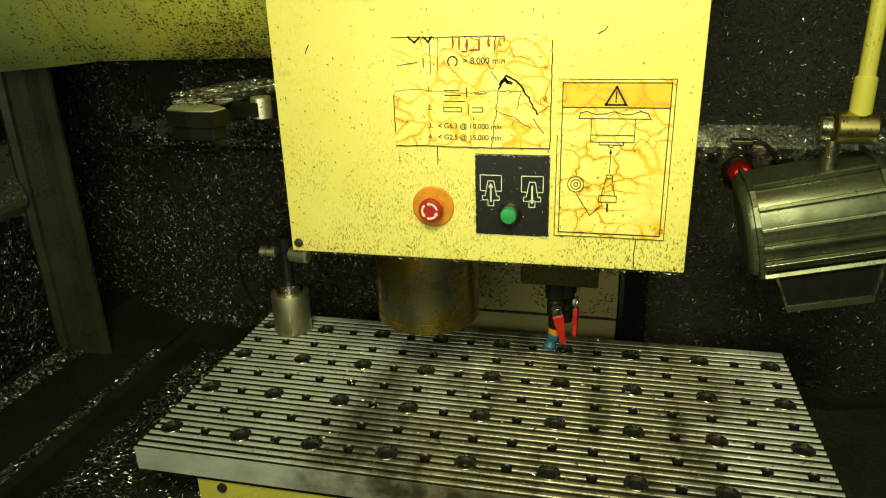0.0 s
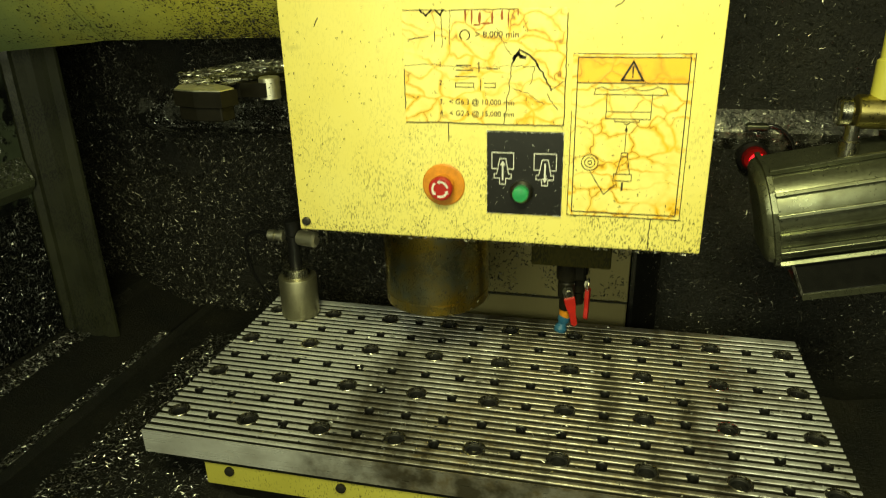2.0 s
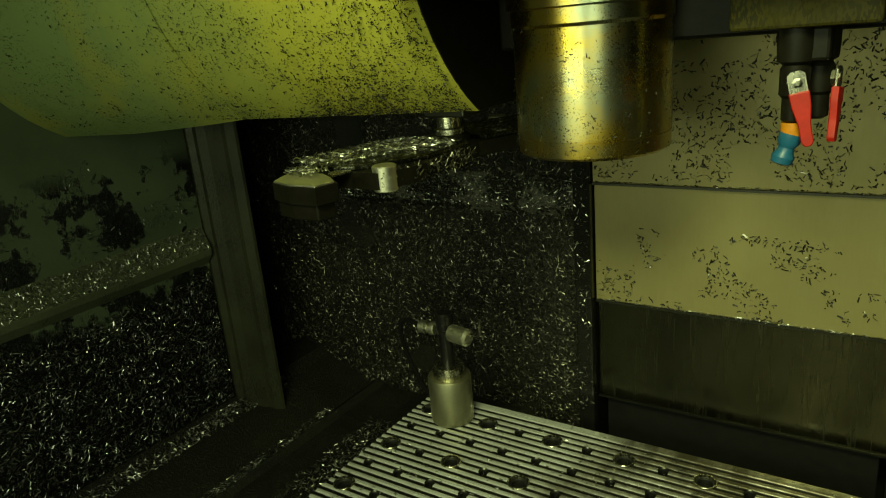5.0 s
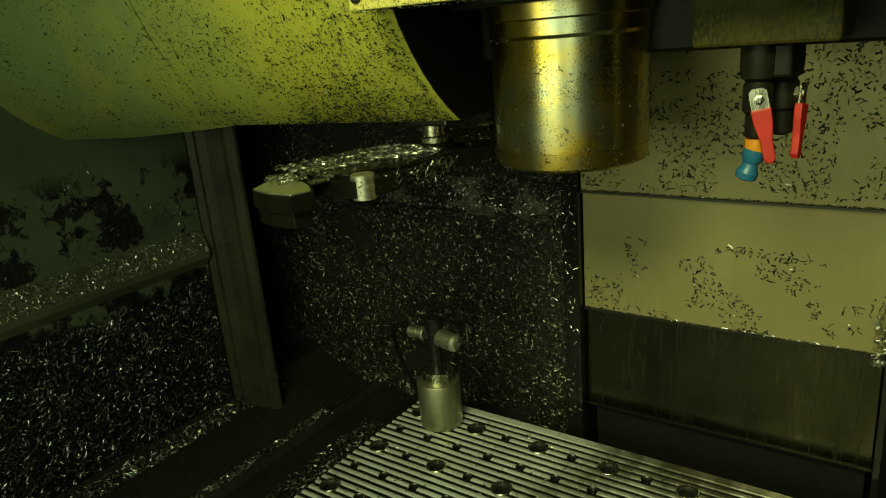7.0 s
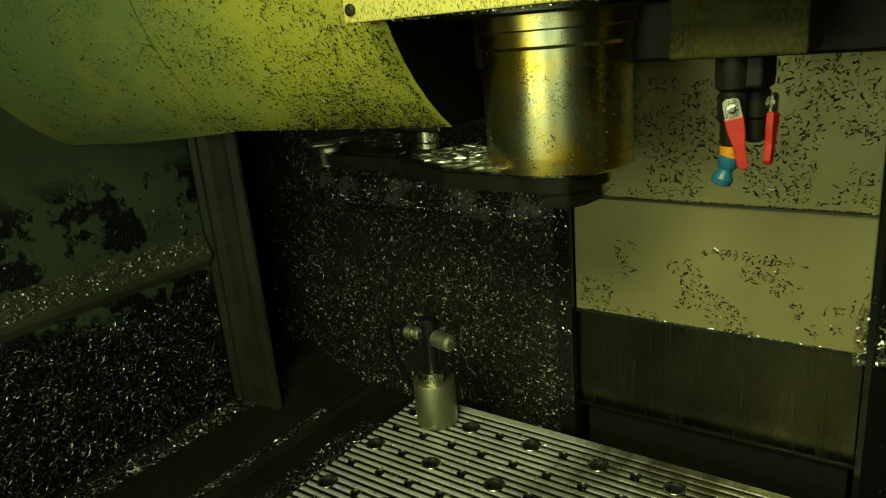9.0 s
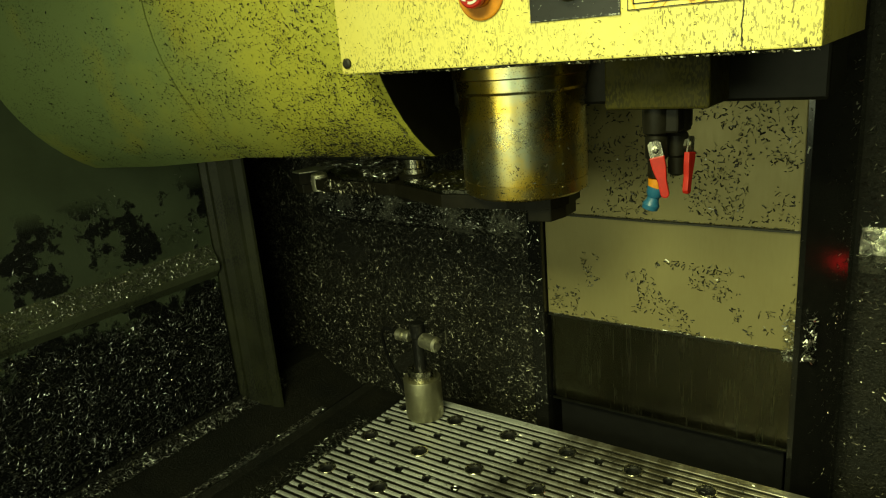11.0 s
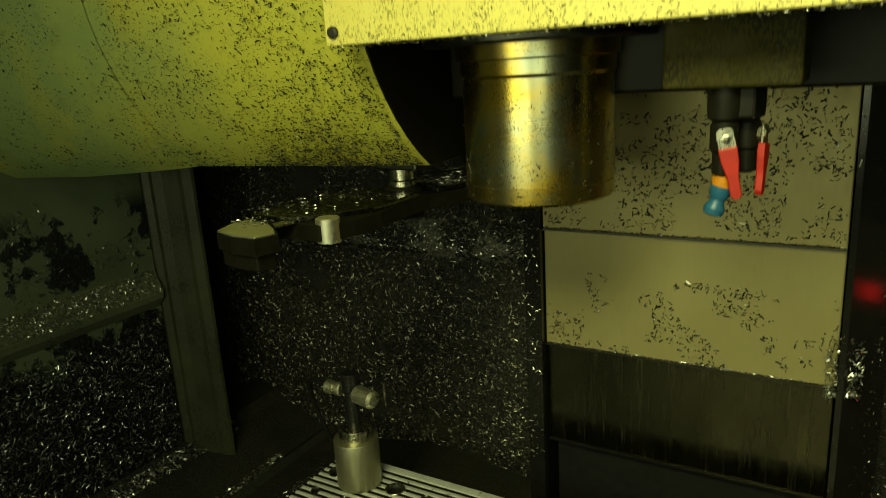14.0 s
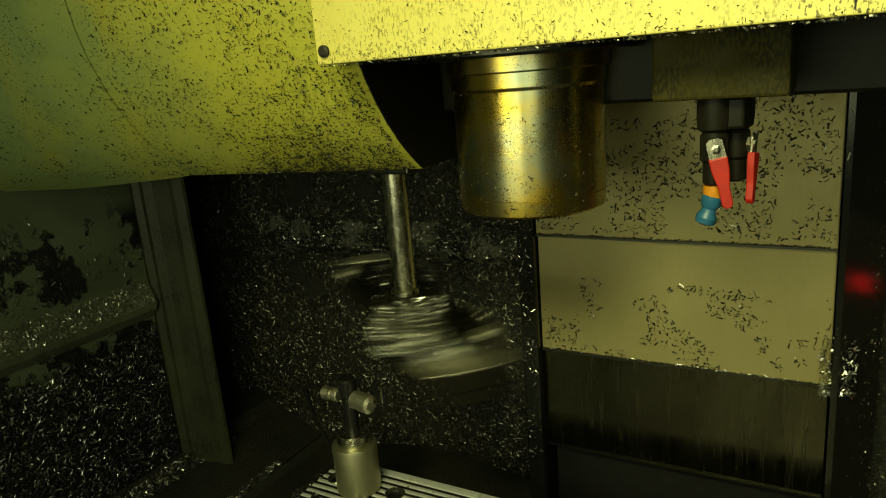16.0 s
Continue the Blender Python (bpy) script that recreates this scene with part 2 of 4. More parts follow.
def sticker(name, base, tint, crack):
    n = Nodes(name)
    v = n.node("ShaderNodeTexVoronoi", Scale=34.0)
    v.feature = "DISTANCE_TO_EDGE"
    wob = n.node("ShaderNodeMix")
    wob.data_type = "VECTOR"
    ns = n.node("ShaderNodeTexNoise", Scale=18.0, Detail=3.0)
    n.link(n.co, ns.inputs["Vector"])
    wob.inputs[0].default_value = 0.06
    n.link(n.co, wob.inputs[4])
    n.link(ns.outputs["Color"], wob.inputs[5])
    st = n.node("ShaderNodeMapping")
    st.inputs["Scale"].default_value = (0.75, 1.0, 1.25)
    n.link(wob.outputs[1], st.inputs["Vector"])
    n.link(st.outputs[0], v.inputs["Vector"])
    edge = n.ramp(v.outputs["Distance"], 0.0, 0.12, 1.0, 0.0)
    line = n.ramp(v.outputs["Distance"], 0.0, 0.022, 1.0, 0.0)
    some = n.ramp(n.noise(9.0, 4.0), 0.42, 0.60)
    c = n.mix(n.times(n.ramp(n.noise(22.0, 5.0, 0.7), 0.45, 0.72), 0.75), base, tuple(0.5 * (p + q) for p, q in zip(base, tint)))
    c = n.mix(n.times(edge, n.ramp(n.noise(14.0), 0.30, 0.52)), c, tint)
    c = n.mix(n.times(line, some), c, crack)
    n.set(Base_Color=c, Roughness=0.35)
    n.bump(edge, 0.3, 0.0006)
    return n.mat


M_STICK = sticker("old_sticker", (0.82, 0.72, 0.22), (0.80, 0.45, 0.006), (0.20, 0.06, 0.003))
M_STICKO = sticker("old_orange_sticker", (0.85, 0.50, 0.03), (0.75, 0.36, 0.02), (0.2, 0.08, 0.01))


def glow(name, colour, strength):
    n = Nodes(name)
    n.set(Base_Color=colour, Emission_Color=colour, Emission_Strength=strength, Roughness=0.3)
    return n.mat


M_REDGLOW = glow("red_lamp_glow", (1.0, 0.012, 0.018), 3.0)

# ---- mesh helpers ----


def mesh_of(name, bm, mat, smooth=False):
    me = bpy.data.meshes.new(name)
    bm.normal_update()
    bm.to_mesh(me)
    bm.free()
    me.materials.append(mat)
    if smooth:
        for p in me.polygons:
            p.use_smooth = True
        me.set_sharp_from_angle(angle=radians(28))
    return me


def part(name, bm, mat, parent=None, label="", smooth=False, at=None):
    ob = new(name, mesh_of(name, bm, mat, smooth))
    if parent is not None:
        ob.parent = parent
    if label:
        ob["label"] = label
    if at is not None:
        ob.matrix_basis = at
    return ob


def thing(name, label, category, kind="", group="", at=None):
    ob = new(name)
    ob.empty_display_size = 0.05
    if at is not None:
        ob.matrix_basis = at
    return tagged(ob, label, category, group, kind)


def box(x0, x1, y0, y1, z0, z1, bevel=0.0, bm=None, seg=2):
    b = bmesh.new()
    bmesh.ops.create_cube(b, size=1.0)
    for v in b.verts:
        v.co = Vector(((x0 + x1) / 2 + v.co.x * (x1 - x0), (y0 + y1) / 2 + v.co.y * (y1 - y0), (z0 + z1) / 2 + v.co.z * (z1 - z0)))
    if bevel:
        bmesh.ops.bevel(b, geom=b.edges[:], offset=bevel, segments=seg, affect="EDGES", profile=0.5)
    return join(bm, b)


def join(bm, b):
    if bm is None:
        return b
    me = bpy.data.meshes.new("tmp")
    b.to_mesh(me)
    b.free()
    bm.from_mesh(me)
    bpy.data.meshes.remove(me)
    return bm


def lathe(profile, n=40, m=None, bm=None):
    """A body turned round z from (radius, height) pairs, bottom to top, closed at both ends."""
    b = bmesh.new()
    rings = []
    for r, z in profile:
        rings.append([b.verts.new((r * math.cos(2 * math.pi * i / n), r * math.sin(2 * math.pi * i / n), z)) for i in range(n)])
    for a, c in zip(rings, rings[1:]):
        for i in range(n):
            b.faces.new((a[i], a[(i + 1) % n], c[(i + 1) % n], c[i]))
    b.faces.new(rings[0][::-1])
    b.faces.new(rings[-1])
    if m is not None:
        b.transform(m)
    return join(bm, b)


def prism(points, y0, y1, bm=None, m=None, bevel=0.0):
    """An outline in x, z pulled from y0 to y1."""
    b = bmesh.new()
    lo = [b.verts.new((x, y0, z)) for x, z in points]
    hi = [b.verts.new((x, y1, z)) for x, z in points]
    k = len(points)
    b.faces.new(lo)
    b.faces.new(hi[::-1])
    for i in range(k):
        b.faces.new((lo[i], hi[i], hi[(i + 1) % k], lo[(i + 1) % k]))
    bmesh.ops.recalc_face_normals(b, faces=b.faces[:])
    if bevel:
        bmesh.ops.bevel(b, geom=b.edges[:], offset=bevel, segments=2, affect="EDGES", profile=0.5)
    if m is not None:
        b.transform(m)
    return join(bm, b)


def lines(runs, w, y, bm=None, depth=0.0006):
    """Printed strokes: open polylines in x, z laid on a plane at y."""
    bm = bm or bmesh.new()
    for run in runs:
        for (xa, za), (xb, zb) in zip(run, run[1:]):
            d = Vector((xb - xa, zb - za))
            if d.length < 1e-6:
                continue
            d.normalize()
            nx, nz = -d.y * w / 2, d.x * w / 2
            ex, ez = d.x * w / 2, d.y * w / 2
            prism([(xa - ex + nx, za - ez + nz), (xa - ex - nx, za - ez - nz), (xb + ex - nx, zb + ez - nz), (xb + ex + nx, zb + ez + nz)], y - depth, y + 0.0002, bm)
    return bm


def arc(cx, cz, r, a0, a1, n=16):
    return [(cx + r * math.cos(radians(a0 + (a1 - a0) * i / n)), cz + r * math.sin(radians(a0 + (a1 - a0) * i / n))) for i in range(n + 1)]


def words(name, text, x, z, size, y, mat, parent, label):
    cu = bpy.data.curves.new("tmp", "FONT")
    cu.body, cu.size, cu.extrude = text, size, 0.0003
    tmp = new("tmp", cu)
    dg = bpy.context.evaluated_depsgraph_get()
    me = bpy.data.meshes.new_from_object(tmp.evaluated_get(dg))
    bpy.data.objects.remove(tmp)
    me.transform(pose(x, y - 0.0004, z, 90, 0, 0))
    me.materials.clear()
    me.materials.append(mat)
    ob = new(name, me)
    ob.parent = parent
    ob["label"] = label
    return ob


RNG = np.random.default_rng(7)


def chips(name, count, sample, lo, hi, mat, parent=None, label="", category="", lift=0.5, fat=0.6):
    """Swarf: short curled slivers strewn by sample(u, v) -> place, normal."""
    verts, faces = [], []
    for _ in range(count):
        p, nrm = sample(RNG.random(), RNG.random())
        p, nrm = Vector(p), Vector(nrm).normalized()
        L, wd = lo + (hi - lo) * RNG.random() ** 2, fat * (0.0005 + 0.0012 * RNG.random()) * min(1.0, hi / 0.007)
        a = Vector(RNG.normal(size=3))
        t = (a - nrm * a.dot(nrm)).normalized()
        t = (t + nrm * (RNG.random() - 0.4) * lift).normalized()
        s = nrm.cross(t)
        s = (s * math.cos(tw := RNG.random() * 3.0) + nrm * math.sin(tw)).normalized()
        c = t.cross(s)
        curl = L * (RNG.random() - 0.5) * 0.9
        i = len(verts)
        q = p + nrm * (0.0008 + 0.002 * RNG.random())
        for k, off in ((-0.5, 0.0), (0.0, curl * 0.5), (0.5, 0.0)):
            o = q + t * (L * k) + c * off
            tw2 = s * wd
            verts.append(tuple(o + tw2))
            verts.append(tuple(o - tw2))
        faces += [(i, i + 1, i + 3, i + 2), (i + 2, i + 3, i + 5, i + 4)]
    me = bpy.data.meshes.new(name)
    me.from_pydata(verts, [], faces)
    me.materials.append(mat)
    ob = new(name, me)
    if parent is not None:
        ob.parent = parent
        if label:
            ob["label"] = label
        ob["kind"] = "stuff"
    else:
        tagged(ob, label, category, "", "stuff")
    return ob


def structure(name, bm, mat, label, category, smooth=False):
    return tagged(part(name, bm, mat, None, "", smooth), label, category, "", "structure")


# ---- the enclosure ----
structure("wall_back", box(-0.64, 1.62, 2.147, 2.20, 0.30, 2.45), M_WALL, "dark oily sheet metal back wall caked with metal chips", "wall")
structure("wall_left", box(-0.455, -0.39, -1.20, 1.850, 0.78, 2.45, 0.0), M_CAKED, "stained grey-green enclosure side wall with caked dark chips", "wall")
structure("wall_right", box(1.56, 1.62, -1.20, 2.145, 0.30, 2.45), M_WALL, "dark oily enclosure side wall", "wall")
structure("wall_front", box(-0.455, 1.62, -1.26, -1.202, 0.30, 2.45), M_SIDE, "plain wall behind the open machine door", "wall")
structure("ceiling", box(-0.64, 1.62, -1.26, 2.20, 2.452, 2.50), M_SIDE, "plain dull enclosure roof", "ceiling")
structure("floor", box(-0.64, 1.62, -1.26, 2.20, 0.24, 0.298), M_WALL, "dark oily machine base floor", "floor")

# back wall ridge on both sides of the column
for name, x0, x1 in (("trim_left", -0.30, 0.398), ("trim_right", 0.945, 1.55)):
    b = bmesh.new()
    prof = [(2.146, 1.215), (2.128, 1.242), (2.126, 1.254), (2.146, 1.296)]
    va = [b.verts.new((x0, y, z)) for y, z in prof]
    vb = [b.verts.new((x1, y, z)) for y, z in prof]
    for i in range(3):
        b.faces.new((va[i], va[i + 1], vb[i + 1], vb[i]))
    b.faces.new(va[::-1])
    b.faces.new(vb)
    b.faces.new((va[0], vb[0], vb[3], va[3]))
    bmesh.ops.recalc_face_normals(b, faces=b.faces[:])
    structure(name, b, M_WET, "wet folded sheet metal ridge along the back wall", "trim")

# side wall ledge and corner pillar
b = bmesh.new()
prof = [(-0.389, 1.140), (-0.373, 1.160), (-0.369, 1.174), (-0.389, 1.224)]
va = [b.verts.new((x, -1.0, z)) for x, z in prof]
vb = [b.verts.new((x, 1.847, z)) for x, z in prof]
for i in range(4):
    b.faces.new((va[i], va[(i + 1) % 4], vb[(i + 1) % 4], vb[i]))
b.faces.new(va[::-1])
b.faces.new(vb)
bmesh.ops.recalc_face_normals(b, faces=b.faces[:])
structure("trim_side", b, M_LEDGE, "sloped sheet metal ledge on the side wall", "trim")

b = bmesh.new()
path = [(-0.385, 1.818), (-0.352, 1.818), (-0.340, 1.826), (-0.330, 1.826), (-0.318, 1.840), (-0.304, 1.846), (-0.294, 1.860), (-0.284, 1.862), (-0.272, 1.876), (-0.270, 1.882), (-0.276, 1.886), (-0.36, 1.900), (-0.42, 1.86)]
path = [(x - 0.034, y + 0.034) for x, y in path]
va = [b.verts.new((x, y, 0.735)) for x, y in path]
vb = [b.verts.new((x, y, 2.45)) for x, y in path]
for i in range(len(path)):
    j = (i + 1) % len(path)
    b.faces.new((va[i], va[j], vb[j], vb[i]))
b.faces.new(va[::-1])
b.faces.new(vb)
bmesh.ops.recalc_face_normals(b, faces=b.faces[:])
structure("pillar", b, M_SIDE, "folded grey-green sheet metal corner post, stained", "pillar")

# pan under the table
b = bmesh.new()
prof = [(-0.455, 0.820), (-0.387, 0.812), (-0.365, 0.792), (-0.235, 0.735), (-0.205, 0.752), (-0.19, 0.74), (-0.09, 0.735), (0.02, 0.76), (0.10, 0.77), (1.30, 0.75), (1.56, 0.80)]
va = [b.verts.new((x, -1.2, z)) for x, z in prof]
vb = [b.verts.new((x, 2.145 if x < 0.3 else 1.985, z)) for x, z in prof]
for i in range(len(prof) - 1):
    b.faces.new((va[i], va[i + 1], vb[i + 1], vb[i]))
r = bmesh.ops.extrude_face_region(b, geom=b.faces[:])
for v in [g for g in r["geom"] if isinstance(g, bmesh.types.BMVert)]:
    v.co.z -= 0.03
bmesh.ops.recalc_face_normals(b, faces=b.faces[:])
structure("pan", b, M_WALL, "dark wet chip pan sloping below the table", "pan")

# ---- magazine drum ----
drum = thing("tool_magazine", "round yellow-green painted tool magazine cover speckled with chips", "magazine")


def drum_profile(bottom):
    cy, cz, R = 1.927, 1.76, 0.345
    a0 = math.asin((bottom - cz) / R)
    pts = []
    for i in range(25):
        a = a0 + (radians(75) - a0) * i / 24
        pts.append((cy - R * math.cos(a), cz + R * math.sin(a)))
    return pts


def drum_shell(x0, x1, bottom, inset=1.0, sag=0.0):
    b = bmesh.new()
    rows = []
    k = 14
    for i in range(k + 1):
        x = x0 + (x1 - x0) * i / k
        low = bottom - sag * min(1.0, max(0.0, 0.01 - x) / 0.25) ** 0.8
        p = drum_profile(low)
        ring = p + [(2.13, p[-1][1]), (2.13, low)]
        s = -0.162 * (0.387 - x) - 0.03 * (max(0.0, -x) / 0.39) ** 1.5
        rows.append([b.verts.new((x, 1.927 + (y - 1.927) * inset + (s if j < 25 else 0), 1.76 + (z - 1.76) * inset)) for j, (y, z) in enumerate(ring)])
    n = len(ring)
    for u, v in zip(rows, rows[1:]):
        for j in range(n):
            b.faces.new((u[j], u[(j + 1) % n], v[(j + 1) % n], v[j]))
    b.faces.new(rows[0])
    b.faces.new(rows[-1][::-1])
    bmesh.ops.recalc_face_normals(b, faces=b.faces[:])
    return b


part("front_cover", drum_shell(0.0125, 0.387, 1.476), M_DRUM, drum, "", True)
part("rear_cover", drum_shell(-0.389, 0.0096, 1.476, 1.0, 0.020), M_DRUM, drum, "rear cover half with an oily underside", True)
part("inner_drum", drum_shell(-0.05, 0.05, 1.48, 0.985), M_BLACK, drum, "", True)
part("end_plate", drum_shell(0.3873, 0.3895, 1.4765, 0.9992), M_NEARBLACK, drum, "near-black end plate")
part("bearing_block", box(0.285, 0.352, 1.75, 1.82, 1.464, 1.4755, 0.003), M_DARK, drum)

# ---- column way cover ----
cover = thing("way_cover", "beige brushed steel telescopic way cover with stuck chips", "way cover")
part("upper_plate", box(0.432, 0.874, 2.000, 2.012, 1.321, 2.02, 0.002), M_COVER, cover)
part("middle_plate", box(0.432, 0.874, 2.006, 2.018, 1.114, 1.330, 0.002), M_COVER, cover)
part("lower_plate", box(0.432, 0.874, 2.012, 2.024, 0.927, 1.122, 0.002), M_CLEAN, cover, "clean shiny lower steel plate")
part("tail_plate", box(0.440, 0.866, 2.030, 2.040, 0.66, 0.94, 0.002), M_BLACK, cover)
for z in (1.3195, 1.1125, 0.9255):
    part("lip", box(0.432, 0.874, 1.9975 + (1.3195 - z) * 0.029, 2.014, z - 0.0018, z + 0.0018), M_DARK, cover)
rail = thing("guide_frame", "black glossy guide frame beside the way cover", "frame", "structure")
part("left_rail", box(0.400, 0.430, 1.99, 2.145, 0.32, 2.44, 0.003), M_GLOSS, rail)
b = bmesh.new()
plan = [(0.876, 1.985), (0.884, 1.985), (0.936, 2.062), (0.936, 2.145), (0.876, 2.145)]
va = [b.verts.new((x, y, 0.32)) for x, y in plan]
vb = [b.verts.new((x, y, 2.44)) for x, y in plan]
for i in range(5):
    b.faces.new((va[i], va[(i + 1) % 5], vb[(i + 1) % 5], vb[i]))
b.faces.new(va[::-1])
b.faces.new(vb)
bmesh.ops.recalc_face_normals(b, faces=b.faces[:])
part("right_rail", b, M_GLOSS, rail)

# ---- spindle head ----
head = thing("spindle_head", "yellow painted milling spindle head with warning stickers", "spindle head")
part("front_cover", box(0.380, 0.942, 1.550, 1.556, 1.617, 2.20, 0.0015), M_HEAD, head, "yellowed cream sheet metal cover with dark specks")
part("side_cover", box(0.380, 0.386, 1.5565, 1.93, 1.617, 2.20, 0.001), M_HEAD, head)
part("side_cover", box(0.936, 0.942, 1.5565, 1.93, 1.617, 2.20, 0.001), M_HEAD, head)
part("bottom_fold", box(0.3865, 0.9355, 1.5565, 1.565, 1.617, 1.622), M_HEAD, head)
part("underside", box(0.3865, 0.9355, 1.566, 1.93, 1.632, 2.18), M_DARK, head)
part("rear_housing", box(0.400, 0.925, 1.775, 1.935, 1.546, 1.6315, 0.004), M_NEARBLACK, head, "dark oily rear housing")
m_sp = pose(0.535, 1.752, 0.004)
part("spindle_nose", lathe([(0.040, 1.4225), (0.084, 1.422), (0.090, 1.426), (0.0905, 1.4435), (0.0895, 1.444), (0.0895, 1.4455), (0.091, 1.446), (0.091, 1.568), (0.0935, 1.572), (0.0935, 1.588), (0.098, 1.590), (0.098, 1.631)], 64, m_sp), M_SPINDLE, head, "polished steel spindle nose with oily film", True)
chips("swarf", 700, lambda u, v: ((0.535 + 0.0912 * math.cos(2 * math.pi * u), 1.752 + 0.0912 * math.sin(2 * math.pi * u), 1.430 + 0.145 * v ** 1.3), (math.cos(2 * math.pi * u), math.sin(2 * math.pi * u), 0)), 0.0012, 0.005, M_SPECK, head, "dark specks stuck on the spindle nose", "", 0.2, 0.7)
# flat near-black disc; the bore's inner shade is painted, not hollow
part("bore", lathe([(0.034, 1.4218), (0.036, 1.4222), (0.036, 1.4223)], 32, m_sp), M_HOLE, head)
part("flange", lathe([(0.135, 1.606), (0.137, 1.609), (0.137, 1.6315)], 48, m_sp), M_DARK, head, "dark flange", True)
part("coolant_block", box(0.716, 0.832, 1.615, 1.70, 1.557, 1.6315, 0.003), M_OLIVE, head, "dirty olive coolant block")
part("screw", lathe([(0.0065, 0), (0.0065, 0.003), (0.004, 0.0045)], 16, pose(0.3915, 1.5497, 1.6305, 90, 0, 0)), M_INK, head)


def estop():
    bz, bx, y = 1.696, 0.601, 1.5495
    base = part("emergency_stop", lathe([(0.0295, 0), (0.0295, 0.002), (0.028, 0.003)], 40, pose(bx, y, bz, 90, 0, 0)), M_ORANGE, head, "yellow-orange round emergency stop plate", True)
    part("collar", lathe([(0.0155, 0), (0.0155, 0.008), (0.012, 0.009)], 32, pose(bx, y - 0.003, bz, 90, 0, 0)), M_ORANGE, base, "", True)
    part("button", lathe([(0.012, 0), (0.0162, 0.003), (0.0168, 0.007), (0.0160, 0.0095), (0.0145, 0.0108), (0.002, 0.0111)], 36, pose(bx, y - 0.012, bz, 90, 0, 0)), M_RED, base, "red mushroom push button", True)
    bm = None
    for a in (10, 130, 250):
        bm = prism(arc(bx, bz, 0.0118, a, a + 80, 10) + arc(bx, bz, 0.0090, a + 80, a, 10), y - 0.0236, y - 0.0228, bm)
        tip = [(bx + r * math.cos(radians(b_)), bz + r * math.sin(radians(b_))) for r, b_ in ((0.0135, a + 81), (0.0104, a + 104), (0.0073, a + 81))]
        bm = prism(tip, y - 0.0236, y - 0.0228, bm)
    part("arrows", bm, M_WHITE, base, "white turning arrows")



estop()
plate = part("button_plate", box(0.661, 0.7615, 1.5482, 1.5497, 1.659, 1.773, 0.0006), M_BLACK, head, "black scratched push button plate")
bp = 1.5481


def holder_sign(cx, up):
    c = 1.728
    runs = [[(cx - 0.0145, c - 0.006), (cx - 0.0145, c + 0.016), (cx + 0.0145, c + 0.016), (cx + 0.0145, c - 0.006), (cx + 0.006, c - 0.006)], [(cx - 0.0145, c - 0.006), (cx - 0.006, c - 0.006)]]
    runs += [[(cx - 0.004, c + 0.008), (cx - 0.008, c - 0.013), (cx - 0.0115, c - 0.013), (cx - 0.0115, c - 0.019), (cx - 0.004, c - 0.019), (cx - 0.004, c - 0.027), (cx + 0.004, c - 0.027), (cx + 0.004, c - 0.019), (cx + 0.0115, c - 0.019), (cx + 0.0115, c - 0.013), (cx + 0.008, c - 0.013), (cx + 0.004, c + 0.008), (cx - 0.004, c + 0.008)]]
    a, e = (c - 0.020, c - 0.001) if up else (c + 0.002, c - 0.017)
    s = 1 if up else -1
    bm = lines(runs, 0.0011, bp)
    lines([[(cx, a), (cx, e)]], 0.0022, bp - 0.0003, bm)
    prism([(cx - 0.0038, e), (cx + 0.0038, e), (cx, e + 0.006 * s)], bp - 0.0009, bp, bm)
    part("tool_sign", bm, M_WHITE, plate, "white printed tool clamp sign")


holder_sign(0.6825, True)
holder_sign(0.7385, False)
gx, gz = 0.7085, 1.692
part("bezel", lathe([(0.0155, 0), (0.0155, 0.005), (0.0125, 0.008), (0.0125, 0.007)], 36, pose(gx, bp, gz, 90, 0, 0)), M_DARK, plate, "worn dark bezel", True)
part("push_button", lathe([(0.0108, 0), (0.0108, 0.013), (0.009, 0.0155), (0.003, 0.0165)], 32, pose(gx, bp - 0.004, gz, 90, 0, 0)), M_GREEN, plate, "green push button", True)

# balance sticker
st = part("speed_sticker", box(0.551, 0.761, 1.5486, 1.5497, 1.781, 1.924, 0.0004), M_STICK, head, "yellowed cracked sticker with spindle speed rules")
sy = 1.5484
for t_, x_, z_, s_ in (("> 8,000 min", 0.646, 1.890, 0.0115), ("-1", 0.7085, 1.897, 0.006), ("1.", 0.598, 1.8545, 0.0095), ("2.", 0.598, 1.831, 0.0095), ("3.", 0.598, 1.8065, 0.0095), ("< G6.3 @ 10,000 min", 0.611, 1.8065, 0.0097), ("-1", 0.7085, 1.812, 0.006), ("4.", 0.598, 1.7915, 0.0095), ("< G2.5 @ 15,000 min", 0.611, 1.7915, 0.0097), ("-1", 0.7085, 1.797, 0.006)):
    words("lettering", t_, x_, z_, s_, sy, M_INK, st, "black printed lettering")
part("turn_arrow", lines([arc(0.633, 1.893, 0.0062, -60, 230, 18)], 0.0014, sy), M_INK, st, "printed turning arrow")
bm = lines([[(0.594, 1.886), (0.594, 1.897)], [(0.6215, 1.850), (0.643, 1.850)], [(0.6215, 1.856), (0.640, 1.856)], [(0.651, 1.848), (0.651, 1.860)], [(0.662, 1.852), (0.675, 1.852)]], 0.0012, sy)
lines([[(0.620, 1.842), (0.648, 1.842)], [(0.620, 1.8285), (0.644, 1.8285), (0.644, 1.834), (0.620, 1.834), (0.620, 1.8285)], [(0.653, 1.825), (0.653, 1.838)], [(0.658, 1.8285), (0.672, 1.8285)], [(0.672, 1.8285), (0.672, 1.834), (0.658, 1.834)], [(0.559, 1.888), (0.586, 1.892)]], 0.0009, sy, bm)
tagged(part("printed_drawing", bm, M_INK, st, "faded small printed tool drawing"), "", "", "", "stuff")
crack_rng = random.Random(5)


